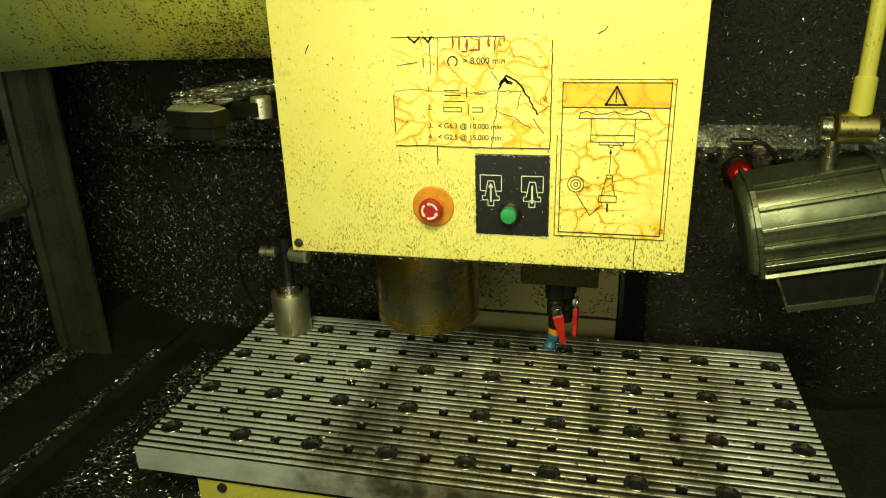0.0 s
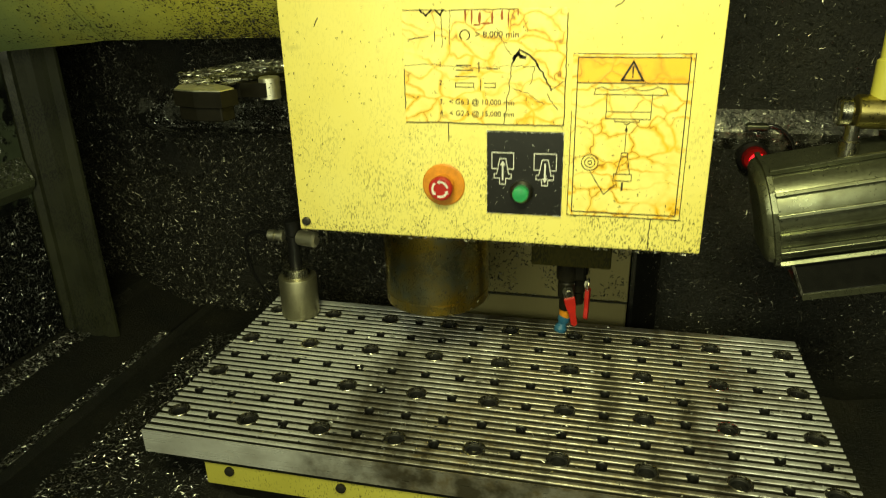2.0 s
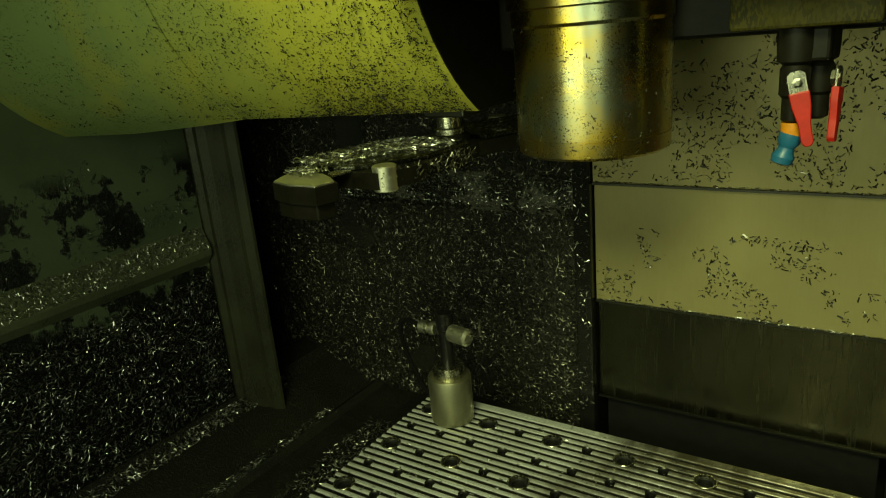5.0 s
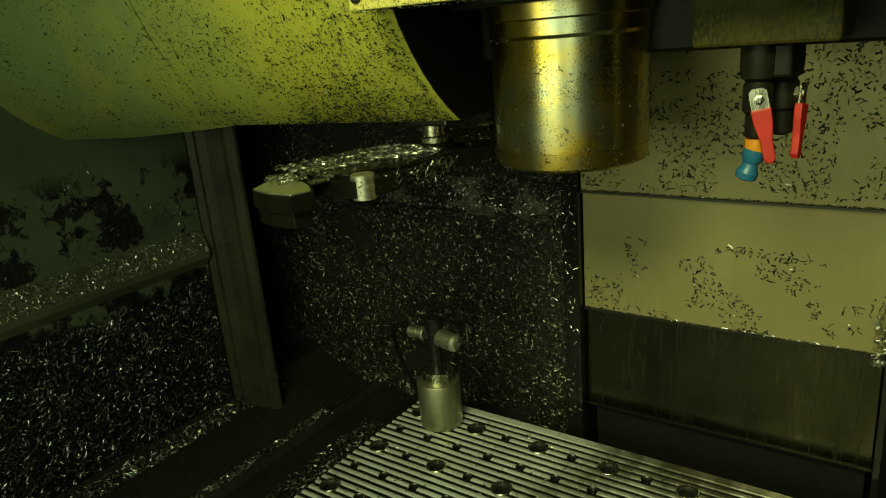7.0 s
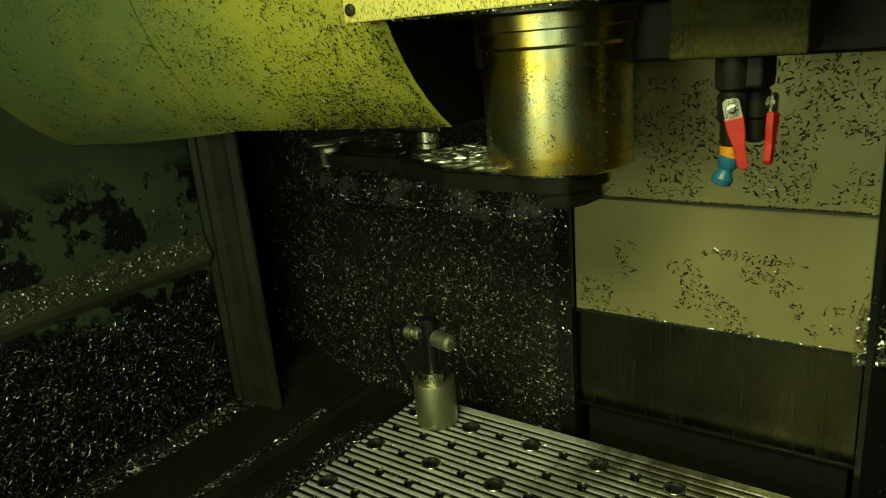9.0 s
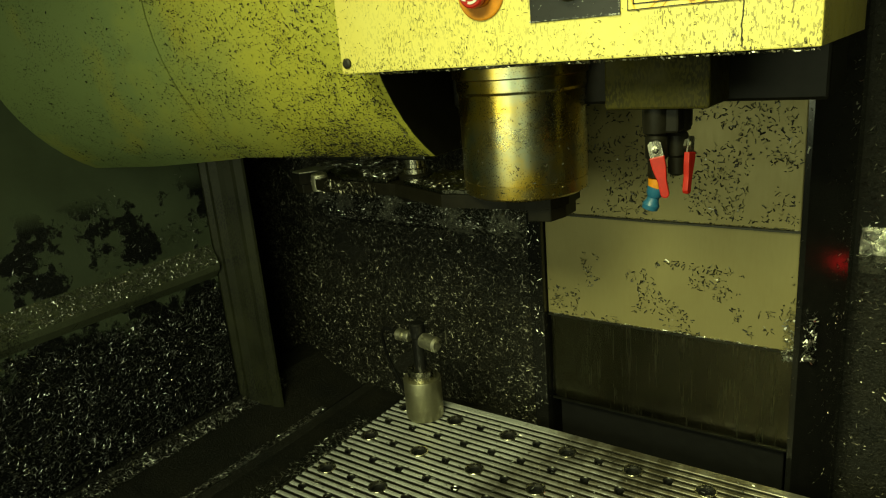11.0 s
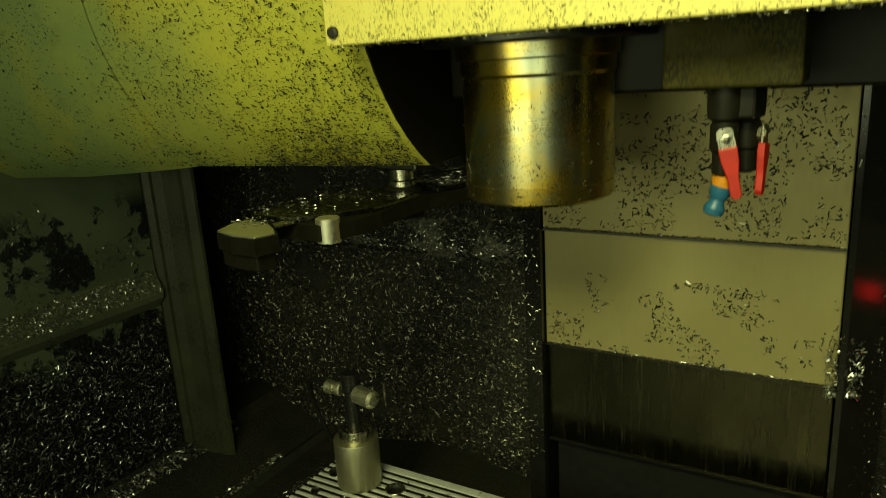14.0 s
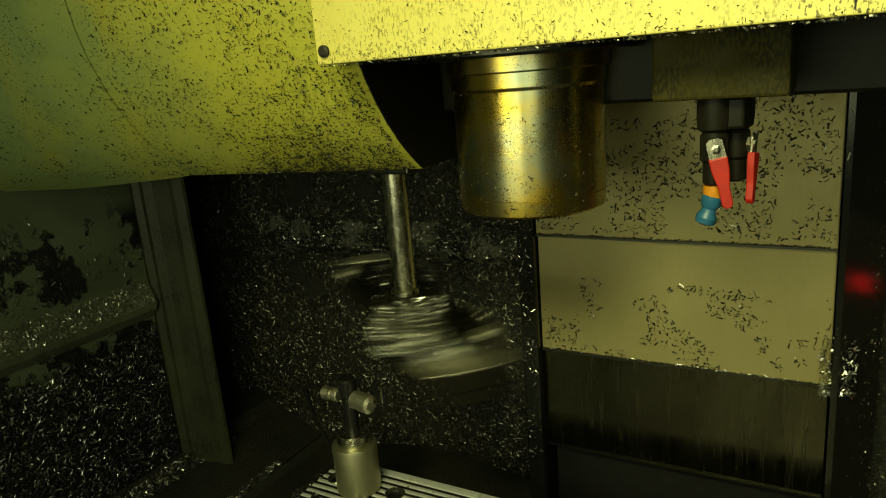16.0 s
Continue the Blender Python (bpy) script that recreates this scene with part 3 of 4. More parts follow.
def jagged(run, step=0.004, off=0.0011):
    """A polyline broken into short uneven steps."""
    out = []
    for (xa, za), (xb, zb) in zip(run, run[1:]):
        k = max(1, int(math.hypot(xb - xa, zb - za) / step))
        out += [(xa + (xb - xa) * i / k + crack_rng.uniform(-off, off), za + (zb - za) * i / k + crack_rng.uniform(-off, off)) for i in range(k)]
    return out + [run[-1]]


for run, wide in (
        ([(0.683, 1.782), (0.690, 1.830), (0.693, 1.858)], 0.0009),
        ([(0.693, 1.858), (0.697, 1.868), (0.703, 1.875), (0.712, 1.871), (0.722, 1.863), (0.726, 1.855)], 0.0022),
        ([(0.695, 1.864), (0.702, 1.870), (0.709, 1.866)], 0.0040),
        ([(0.726, 1.855), (0.734, 1.843), (0.743, 1.826)], 0.0018),
        ([(0.743, 1.826), (0.752, 1.832), (0.7605, 1.838)], 0.0008),
        ([(0.693, 1.856), (0.722, 1.855), (0.720, 1.842), (0.716, 1.833)], 0.0007),
        ([(0.690, 1.829), (0.712, 1.822), (0.735, 1.808)], 0.0006),
        ([(0.552, 1.855), (0.585, 1.857), (0.640, 1.852), (0.690, 1.856)], 0.0005),
        ([(0.738, 1.822), (0.745, 1.812), (0.752, 1.802)], 0.0009),
        ([(0.604, 1.924), (0.603, 1.878)], 0.0008),
        ([(0.614, 1.924), (0.613, 1.882)], 0.0006),
        ([(0.672, 1.902), (0.684, 1.880), (0.693, 1.868)], 0.0005)):
    part("crack", lines([jagged(run)], wide, sy, None, 0.0004), M_INK, st, "dark crack in the sticker")
for run in ([(0.575, 1.9235), (0.583, 1.917), (0.590, 1.9235)], [(0.595, 1.9235), (0.601, 1.918), (0.606, 1.9235)]):
    part("crack", lines([jagged(run, 0.003, 0.0006)], 0.0022, sy, None, 0.0004), M_INK, st, "torn dark edge of the sticker")
for cx_, cz_, wx, wz in ((0.634, 1.917, 0.0016, 0.008), (0.642, 1.915, 0.0014, 0.009), (0.652, 1.914, 0.0022, 0.010), (0.661, 1.907, 0.0085, 0.0016), (0.668, 1.914, 0.0016, 0.009), (0.680, 1.916, 0.0022, 0.008), (0.688, 1.913, 0.0012, 0.010), (0.648, 1.905, 0.006, 0.0014), (0.700, 1.919, 0.001, 0.005)):
    blob = [(cx_ + wx * math.cos(a / 7 * math.pi) * crack_rng.uniform(0.6, 1.15), cz_ + wz * math.sin(a / 7 * math.pi) * crack_rng.uniform(0.6, 1.15)) for a in range(14)]
    part("rust_stain", prism(blob, sy - 0.0003 - 0.0001 * crack_rng.random(), sy + 0.0003), M_RUST, st, "rust-red stain")
for run in ([(0.552, 1.7815), (0.600, 1.7822), (0.680, 1.7812), (0.7602, 1.7818)], [(0.7602, 1.7818), (0.7606, 1.85), (0.7602, 1.918)], [(0.553, 1.9236), (0.62, 1.9228), (0.70, 1.9236)], [(0.5516, 1.80), (0.552, 1.85)]):
    part("edge_dirt", lines([jagged(run, 0.006, 0.0006)], 0.0011, sy, None, 0.0004), M_INK, st, "dirt along the sticker edge")
for run in ([(0.609, 1.7805), (0.6095, 1.770), (0.609, 1.757)], [(0.877, 1.6615), (0.876, 1.640), (0.8765, 1.622)], [(0.430, 1.905), (0.436, 1.915)], [(0.815, 1.925), (0.822, 1.929), (0.826, 1.933)]):
    part("drip", lines([jagged(run, 0.004, 0.0005)], 0.0011, 1.5497, None, 0.0004), M_INK, head, "thin dark run of oil")

# warning sticker
ws = part("warning_sticker", box(0.7685, 0.9125, 1.5486, 1.5497, 1.662, 1.872, 0.0004), M_STICK, head, "yellowed warning sticker with tool holder drawing")
for run in ([(0.7692, 1.6625), (0.83, 1.663), (0.912, 1.6625), (0.912, 1.77), (0.9117, 1.871)], [(0.7692, 1.6625), (0.7696, 1.80)], [(0.7696, 1.8712), (0.85, 1.8705), (0.912, 1.8712)]):
    part("edge_dirt", lines([run], 0.0009, sy, None, 0.0004), M_INK, ws, "dirt along the sticker edge")
x0, x1, z0, z1 = 0.775, 0.9065, 1.668, 1.8665
part("warning_band", box(x0, x1, sy - 0.0004, sy + 0.0001, 1.836, z1), M_STICKO, ws, "orange warning band")
bm = lines([[(x0, z0), (x1, z0), (x1, z1), (x0, z1), (x0, z0)], [(x0, 1.836), (x1, 1.836)]], 0.0012, sy - 0.0003)
part("border", bm, M_INK, ws, "thin black printed border")
cx = 0.841
bm = lines([[(cx - 0.0125, 1.8395), (cx + 0.0125, 1.8395), (cx, 1.8615), (cx - 0.0125, 1.8395)]], 0.0026, sy - 0.0005)
lines([[(cx, 1.8555), (cx, 1.8475)], [(cx, 1.8442), (cx, 1.8436)]], 0.002, sy - 0.0005, bm)
part("warning_triangle", bm, M_INK, ws, "black warning triangle")
bm = lines([[(0.796, 1.822), (0.884, 1.822), (0.881, 1.829), (0.872, 1.8315), (0.862, 1.828), (0.852, 1.827), (0.840, 1.831), (0.828, 1.828), (0.815, 1.8275), (0.806, 1.831), (0.798, 1.829), (0.796, 1.822)], [(0.812, 1.822), (0.812, 1.792), (0.866, 1.792), (0.866, 1.822)], [(0.812, 1.801), (0.866, 1.801)], [(0.823, 1.792), (0.823, 1.7885), (0.853, 1.7885), (0.853, 1.792)], arc(0.838, 1.7885, 0.0035, 180, 360, 8), [(0.838, 1.783), (0.838, 1.751)]], 0.0009, sy)
lines([[(0.834, 1.749), (0.842, 1.749), (0.842, 1.744), (0.834, 1.744), (0.834, 1.749)], [(0.834, 1.744), (0.829, 1.721)], [(0.842, 1.744), (0.846, 1.721)], [(0.826, 1.721), (0.8485, 1.721), (0.8485, 1.712), (0.826, 1.712), (0.826, 1.721)], arc(0.7955, 1.735, 0.0105, 0, 360, 24), arc(0.7955, 1.735, 0.0065, 0, 360, 18), arc(0.7955, 1.735, 0.0025, 0, 360, 10), [(0.797, 1.722), (0.815, 1.693)], [(0.815, 1.693), (0.830, 1.7075)]], 0.0009, sy, bm)
lines([[(0.8375, 1.709), (0.8375, 1.700)]], 0.0024, sy, bm)
prism([(0.836, 1.777), (0.840, 1.777), (0.838, 1.7835)], sy - 0.0006, sy, bm)
part("tool_drawing", bm, M_INK, ws, "black line drawing of a spindle and tool holder")


# coolant taps under the head
def tap(x, y, turn, lever_angle, jet=True):
    m = pose(x, y, 1.511 - 1.5 * 0.8, 0, 0, turn) @ Matrix.Scale(0.8, 4)
    t = part("coolant_tap", lathe([(0.008, 1.455), (0.0125, 1.458), (0.0125, 1.482), (0.0160, 1.486), (0.0160, 1.514), (0.0135, 1.518), (0.0190, 1.522), (0.0200, 1.534), (0.0200, 1.560)], 20, m), M_NEARBLACK, head, "dark oily coolant ball valve", True)
    part("nut", lathe([(0.010, 0), (0.010, 0.004), (0.0055, 0.0045), (0.0055, 0.0085), (0.003, 0.009)], 6 if turn else 18, m @ pose(0, -0.0145, 1.500, 90, 0, 0)), M_STEEL, t, "bright steel stem nut")
    lv = m @ pose(0, -0.021, 1.500, 0, lever_angle, 0)
    b = prism([(-0.009, 0.009), (-0.0095, -0.013), (0.0095, -0.013), (0.009, 0.009), (0.005, 0.0125), (-0.005, 0.0125)], -0.001, 0.001, None, lv)
    part("lever_root", b, M_STEEL, t, "oily steel lever root")
    b = prism([(-0.0105, -0.010), (-0.0098, -0.026), (-0.0062, -0.046), (-0.0062, -0.066), (-0.003, -0.0705), (0.003, -0.0705), (0.0062, -0.066), (0.0062, -0.046), (0.0098, -0.026), (0.0105, -0.010)], -0.0042, 0.0042, None, lv, 0.0014)
    part("lever", b, M_RED, t, "red plastic valve lever")
    if not jet:
        return
    part("ring", lathe([(0.011, 1.440), (0.0118, 1.443), (0.0118, 1.455)], 20, m), M_ORANGE, t, "orange ring", True)
    nz = m @ pose(0, 0, 1.442, 0, 16, 0)
    part("nozzle", lathe([(0.0068, -0.036), (0.0115, -0.034), (0.0125, -0.027), (0.009, -0.020), (0.0085, -0.016), (0.012, -0.010), (0.0125, 0.0)], 22, nz), M_BLUE, t, "blue plastic jointed coolant nozzle", True)


part("manifold", box(0.757, 0.795, 1.632, 1.690, 1.528, 1.5575, 0.003), M_NEARBLACK, head, "dark oily valve manifold")
tap(0.768, 1.640, 14, -12)
tap(0.784, 1.664, 80, 9, False)

# ---- tool change arm, pivot at its own origin ----
ARM_X, ARM_Y = 0.306, 1.783
arm = thing("tool_change_arm", "dark steel twin-ended tool change arm with chips on it", "tool arm")


def mirrored(pts, s):
    """An outline along +x, or turned half round for the other end."""
    return [(x * s, y * s) for x, y in pts]


def slab(pts, s, z0, z1, bevel=0.0):
    b = prism(mirrored(pts, s), -z1, -z0, None, None, bevel)
    b.transform(pose(0, 0, 0, -90, 0, 0))
    bmesh.ops.recalc_face_normals(b, faces=b.faces[:])
    return b


CLAW = [(0.0, -0.052), (0.133, -0.082), (0.200, -0.062), (0.232, -0.050), (0.262, -0.044), (0.292, -0.026), (0.298, 0.012), (0.292, 0.052), (0.262, 0.056), (0.247, 0.030), (0.236, 0.006), (0.222, 0.004), (0.213, 0.024), (0.209, 0.062), (0.196, 0.072), (0.165, 0.078), (0.120, 0.078), (0.070, 0.062), (0.0, 0.052)]
JAW = [(0.238, -0.044), (0.262, -0.042), (0.291, -0.025), (0.296, 0.012), (0.290, 0.050), (0.264, 0.053), (0.250, 0.030), (0.239, 0.004)]
DECK = [(0.02, -0.050), (0.132, -0.079), (0.198, -0.060), (0.224, -0.050), (0.219, 0.000), (0.208, 0.024), (0.160, 0.050), (0.120, 0.066), (0.070, 0.058), (0.02, 0.050)]
for s in (1, -1):
    part("beam", slab(CLAW, s, -0.008, 0.012), M_NEARBLACK, arm, "dark oily steel arm half")
    part("jaw_plate", slab(JAW, s, 0.0121, 0.0145, 0.0006), M_WORN, arm, "bright worn outer jaw")
    part("deck_plate", slab(DECK, s, 0.0121, 0.0185, 0.001), M_DECK, arm, "dark oily cover plate")
    part("finger", slab([(0.258, -0.036), (0.290, -0.022), (0.294, 0.010), (0.288, 0.047), (0.264, 0.050), (0.252, 0.028)], s, -0.028, -0.0082, 0.002), M_NEARBLACK, arm, "dark gripper finger block")
    m = pose(0, 0, 0, 0, 0, 0 if s > 0 else 180)
    part("pin", lathe([(0.0140, -0.0120), (0.0150, -0.0110), (0.0150, 0.0175), (0.0135, 0.0190)], 28, m @ pose(0.192, 0.060, 0)), M_WORN, arm, "polished steel lock pin", True)
    b = slab([(0.214, 0.026), (0.222, 0.008), (0.236, 0.008), (0.244, 0.026)], s, 0.0121, 0.0150, 0.0004)
    part("grip_liner", b, M_STEEL, arm, "bright steel grip liner")
part("hub", lathe([(0.026, -0.024), (0.029, -0.022), (0.029, 0.020), (0.026, 0.023)], 32), M_NEARBLACK, arm, "", True)
part("shaft", lathe([(0.022, 0.022), (0.022, 0.030), (0.0185, 0.032), (0.0185, 0.255)], 40), M_STEEL, arm, "polished steel lift shaft", True)


def on_arm(u, v):
    x = 0.035 + 0.19 * u
    return (x, -0.050 - 0.028 * min(1.0, x / 0.133) + (0.115 - 0.04 * u) * v, 0.0190 + 0.002 * RNG.random()), (0, 0, 1)


def on_jaw(u, v):
    return (0.232 + 0.035 * u, -0.04 + 0.05 * v, 0.0150 + 0.006 * RNG.random()), (0, 0, 1)


def on_arm_back(u, v):
    x = 0.045 + 0.175 * u
    return (-x, 0.050 + 0.022 * min(1.0, x / 0.133) - 0.10 * v * v, 0.0190), (0, 0, 1)


def on_arm_side(u, v):
    return (0.03 + 0.175 * u, 0.066 + 0.012 * math.sin(3.1 * u), -0.007 + 0.022 * v), (0.1, 1, 0)


chips("swarf", 1500, on_arm, 0.004, 0.014, M_CHIP, arm, "loose metal chips on the arm", "", 0.5)
chips("swarf", 260, on_jaw, 0.003, 0.010, M_CHIP, arm, "chips heaped behind the jaw", "", 0.9)
chips("swarf", 400, on_arm_side, 0.004, 0.012, M_CHIPD, arm, "chips stuck on the arm's flank", "", 0.8)
chips("swarf", 160, on_arm_back, 0.003, 0.010, M_CHIP, arm, "a few loose chips on the arm", "", 0.5)
chips("swarf", 70, lambda u, v: (lambda p, q: ((-p[0], -p[1], p[2] - 0.002), q))(*on_jaw(u, v)), 0.003, 0.009, M_CHIP, arm, "chips behind the jaw", "", 0.8)

# ---- machine table with fixture plate; x, y as at the start ----
table = thing("machine_table", "grooved steel fixture plate on a yellow machine table", "machine table")
TX0, TX1, TY0, TY1, TZ = 0.120, 1.182, 1.440, 1.934, 0.900
PITCH = 0.015625


def plate_mesh():
    prof = [(TY0, TZ - 0.042), (TY0, TZ - 0.001), (TY0 + 0.001, TZ)]
    y = 1.5 - 3 * PITCH - PITCH / 2
    while y < TY1 - 0.012:
        prof += [(y - 0.0062, TZ - 0.0001), (y - 0.0050, TZ - 0.0005), (y - 0.0041, TZ - 0.0012), (y - 0.0034, TZ - 0.0024), (y - 0.0031, TZ - 0.0045), (y + 0.0031, TZ - 0.0045), (y + 0.0034, TZ - 0.0024), (y + 0.0041, TZ - 0.0012), (y + 0.0050, TZ - 0.0005), (y + 0.0062, TZ - 0.0001)]
        y += PITCH
    prof += [(TY1 - 0.001, TZ), (TY1, TZ - 0.001), (TY1, TZ - 0.042)]
    b = bmesh.new()
    va = [b.verts.new((TX0, y, z)) for y, z in prof]
    vb = [b.verts.new((TX1, y, z)) for y, z in prof]
    k = len(prof)
    for i in range(k):
        b.faces.new((va[i], va[(i + 1) % k], vb[(i + 1) % k], vb[i]))
    b.faces.new(va[::-1])
    b.faces.new(vb)
    bmesh.ops.recalc_face_normals(b, faces=b.faces[:])
    tri = bmesh.ops.triangulate(b, faces=[f for f in b.faces if len(f.verts) > 4])
    del tri
    # groove floors and lower walls take a darker steel than the lands
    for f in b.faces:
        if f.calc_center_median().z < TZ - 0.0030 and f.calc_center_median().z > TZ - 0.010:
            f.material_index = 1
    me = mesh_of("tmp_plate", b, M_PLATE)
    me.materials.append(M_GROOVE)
    body = new("tmp_plate", me)
    cut = bmesh.new()
    for i in range(17):
        for j in range(7):
            big = i % 2 == 0 and j % 2 == 0
            r = 0.0180 if big else 0.0088
            lathe([(r, TZ - 0.03), (r, TZ + 0.01)], 20 if big else 14, pose(0.15 + 0.0625 * i, 1.5 + 0.0625 * j, 0), cut)
    cutter = new("tmp_cut", mesh_of("tmp_cut", cut, M_HOLE))
    mod = body.modifiers.new("holes", "BOOLEAN")
    mod.operation, mod.object, mod.solver = "DIFFERENCE", cutter, "EXACT"
    me = bpy.data.meshes.new_from_object(body.evaluated_get(bpy.context.evaluated_depsgraph_get()))
    bpy.data.objects.remove(body)
    bpy.data.objects.remove(cutter)
    return me


pl = new("fixture_plate", plate_mesh())
for f in pl.data.polygons:
    f.use_smooth = True
pl.data.set_sharp_from_angle(angle=radians(38))
pl.parent = table
pl["label"] = "grooved steel fixture plate with bushed holes"


def tube(profile, n=24):
    """A ring turned round z from a closed (radius, height) outline."""
    b = bmesh.new()
    rings = [[b.verts.new((r * math.cos(2 * math.pi * i / n), r * math.sin(2 * math.pi * i / n), z)) for i in range(n)] for r, z in profile]
    for k in range(len(rings)):
        a, c = rings[k], rings[(k + 1) % len(rings)]
        for i in range(n):
            b.faces.new((a[i], a[(i + 1) % n], c[(i + 1) % n], c[i]))
    bmesh.ops.recalc_face_normals(b, faces=b.faces[:])
    return b


def ringed(name, profile, n, rim, mat):
    """A ring with a bright rim; its inside and floor are near-black, the hole's shade put into the colour."""
    b = tube(profile, n)
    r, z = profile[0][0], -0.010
    # near-black disc closes the hole where its depth would darken
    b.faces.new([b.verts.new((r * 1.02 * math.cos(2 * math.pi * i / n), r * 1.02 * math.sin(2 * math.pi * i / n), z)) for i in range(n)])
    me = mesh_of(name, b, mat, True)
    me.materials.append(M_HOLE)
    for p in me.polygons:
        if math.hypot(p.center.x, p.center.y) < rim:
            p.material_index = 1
    return me


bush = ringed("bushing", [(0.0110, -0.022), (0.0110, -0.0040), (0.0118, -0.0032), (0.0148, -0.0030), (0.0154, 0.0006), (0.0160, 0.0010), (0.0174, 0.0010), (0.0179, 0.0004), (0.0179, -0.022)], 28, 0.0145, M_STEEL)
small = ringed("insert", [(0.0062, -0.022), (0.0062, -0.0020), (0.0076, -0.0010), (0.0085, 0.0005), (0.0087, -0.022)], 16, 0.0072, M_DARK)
for i in range(17):
    for j in range(7):
        big = i % 2 == 0 and j % 2 == 0
        ob = new("bushing" if big else "insert", bush if big else small)
        ob.parent = pl
        ob.location = (0.15 + 0.0625 * i, 1.5 + 0.0625 * j, TZ)
part("table_body", box(0.215, 1.10, 1.452, 1.90, 0.800, 0.8575, 0.002), M_POLE, table, "yellow painted table body with peeling paint")
# dark box stands in for the shadow below the fixture plate
part("table_shadow_gap", box(0.19, 1.13, 1.448, 1.92, 0.846, 0.8576), M_DARK, table, "dark strip put in for the shadow gap under the plate")
part("saddle", box(0.25, 1.06, 1.47, 1.90, 0.765, 0.7995, 0.002), M_DARK, table)
for i in range(5):
    part("bolt", lathe([(0.008, 0), (0.008, 0.004), (0.004, 0.005)], 16, pose(0.26 + 0.19 * i, 1.4515, 0.832, 90, 0, 0)), M_INK, table)


def on_plate(u, v):
    x, y = TX0 + 0.01 + (TX1 - TX0 - 0.02) * u, TY0 + 0.01 + (TY1 - TY0 - 0.02) * v
    return (x, y, TZ), (0, 0, 1)


chips("swarf", 1300, on_plate, 0.003, 0.010, M_CHIP, table, "loose metal chips on the plate")

# ---- probe on the plate ----
probe = thing("tool_setter", "cylindrical grey tool setting probe standing on the plate", "tool setter")
PX, PY = 0.205, 1.868
pm = pose(PX, PY, 0)
part("body", lathe([(0.038, 0.9005), (0.039, 0.903), (0.039, 0.986), (0.038, 0.988)], 48, pm), M_ALU, probe, "matt grey cylindrical body", True)
part("collar", lathe([(0.029, 0.9875), (0.029, 0.995), (0.0275, 0.9955), (0.0275, 0.998), (0.029, 0.9985), (0.029, 1.007), (0.027, 1.009)], 40, pm), M_STEEL, probe, "bright ringed collar", True)
part("stem", lathe([(0.012, 1.008), (0.012, 1.075), (0.016, 1.079), (0.016, 1.106), (0.013, 1.109)], 24, pm), M_BLACK, probe, "", True)
part("left_knob", lathe([(0.010, 0.020), (0.012, 0.022), (0.012, 0.030), (0.008, 0.032), (0.008, 0.037), (0.012, 0.039), (0.012, 0.052), (0.010, 0.054)], 24, pm @ pose(0, 0, 1.074, 0, -90, 0)), M_WORN, probe, "ringed metal knob", True)
part("right_knob", lathe([(0.010, 0.016), (0.0155, 0.017), (0.0155, 0.054), (0.010, 0.058)], 28, pm @ pose(0, 0, 1.074, 0, 90, -12)), M_WORN, probe, "round metal jet head", True)
part("needle", lathe([(0.002, 1.068), (0.002, 1.110)], 10, pose(PX + 0.078, PY - 0.01, 0)), M_STEEL, probe, "thin upright steel needle")
cu = bpy.data.curves.new("cable", "CURVE")
cu.dimensions, cu.bevel_depth, cu.bevel_resolution = "3D", 0.0038, 3
sp = cu.splines.new("BEZIER")
pts = [(PX - 0.05, PY, 1.074), (PX - 0.10, PY + 0.02, 1.070), (PX - 0.135, PY + 0.045, 1.03), (PX - 0.13, PY + 0.085, 0.90), (PX - 0.09, PY + 0.10, 0.82)]
sp.bezier_points.add(len(pts) - 1)
for bp_, co_ in zip(sp.bezier_points, pts):
    bp_.co, bp_.handle_left_type, bp_.handle_right_type = co_, "AUTO", "AUTO"
cu.materials.append(M_BLACK)
cable = new("cable", cu)
cable.parent = probe
part("needle_arm", box(PX + 0.045, PX + 0.080, PY - 0.012, PY - 0.008, 1.078, 1.082), M_STEEL, probe)

# ---- work lamp on its pole, red signal lamp ----
lamp = thing("work_lamp", "ribbed grey cast metal work lamp hanging from a yellow pole", "work lamp")
lm = pose(1.148, 1.75, 1.222, 0, -13, 0)
# cross-section of the cast body, y and z, from the top round the bulging front to the underside
SHELL = [(0.060, 0.092), (-0.010, 0.090), (-0.038, 0.080), (-0.056, 0.060), (-0.066, 0.032), (-0.068, 0.004), (-0.062, -0.024), (-0.050, -0.050), (-0.030, -0.066), (0.060, -0.066)]


def loft(rings):
    """A closed body through rings of equal count."""
    b = bmesh.new()
    vs = [[b.verts.new(p) for p in r] for r in rings]
    k = len(rings[0])
    for a, c in zip(vs, vs[1:]):
        for i in range(k):
            b.faces.new((a[i], a[(i + 1) % k], c[(i + 1) % k], c[i]))
    b.faces.new(vs[0][::-1])
    b.faces.new(vs[-1])
    bmesh.ops.recalc_face_normals(b, faces=b.faces[:])
    return b


def shell_ring(x, f, lean=0.0):
    return [(x + lean * (z - 0.09), y * f, 0.012 + (z - 0.012) * f) for y, z in SHELL]


b = loft([shell_ring(-0.104, 0.80), shell_ring(-0.098, 0.90), shell_ring(-0.090, 0.93), shell_ring(0.086, 0.93), shell_ring(0.090, 0.90), shell_ring(0.118, 0.78)])
bmesh.ops.bevel(b, geom=[e for e in b.edges if e.calc_length() < 0.05], offset=0.001, segments=1, affect="EDGES")
b.transform(lm)
part("housing", b, M_CAST, lamp, "grey cast lamp housing", True)
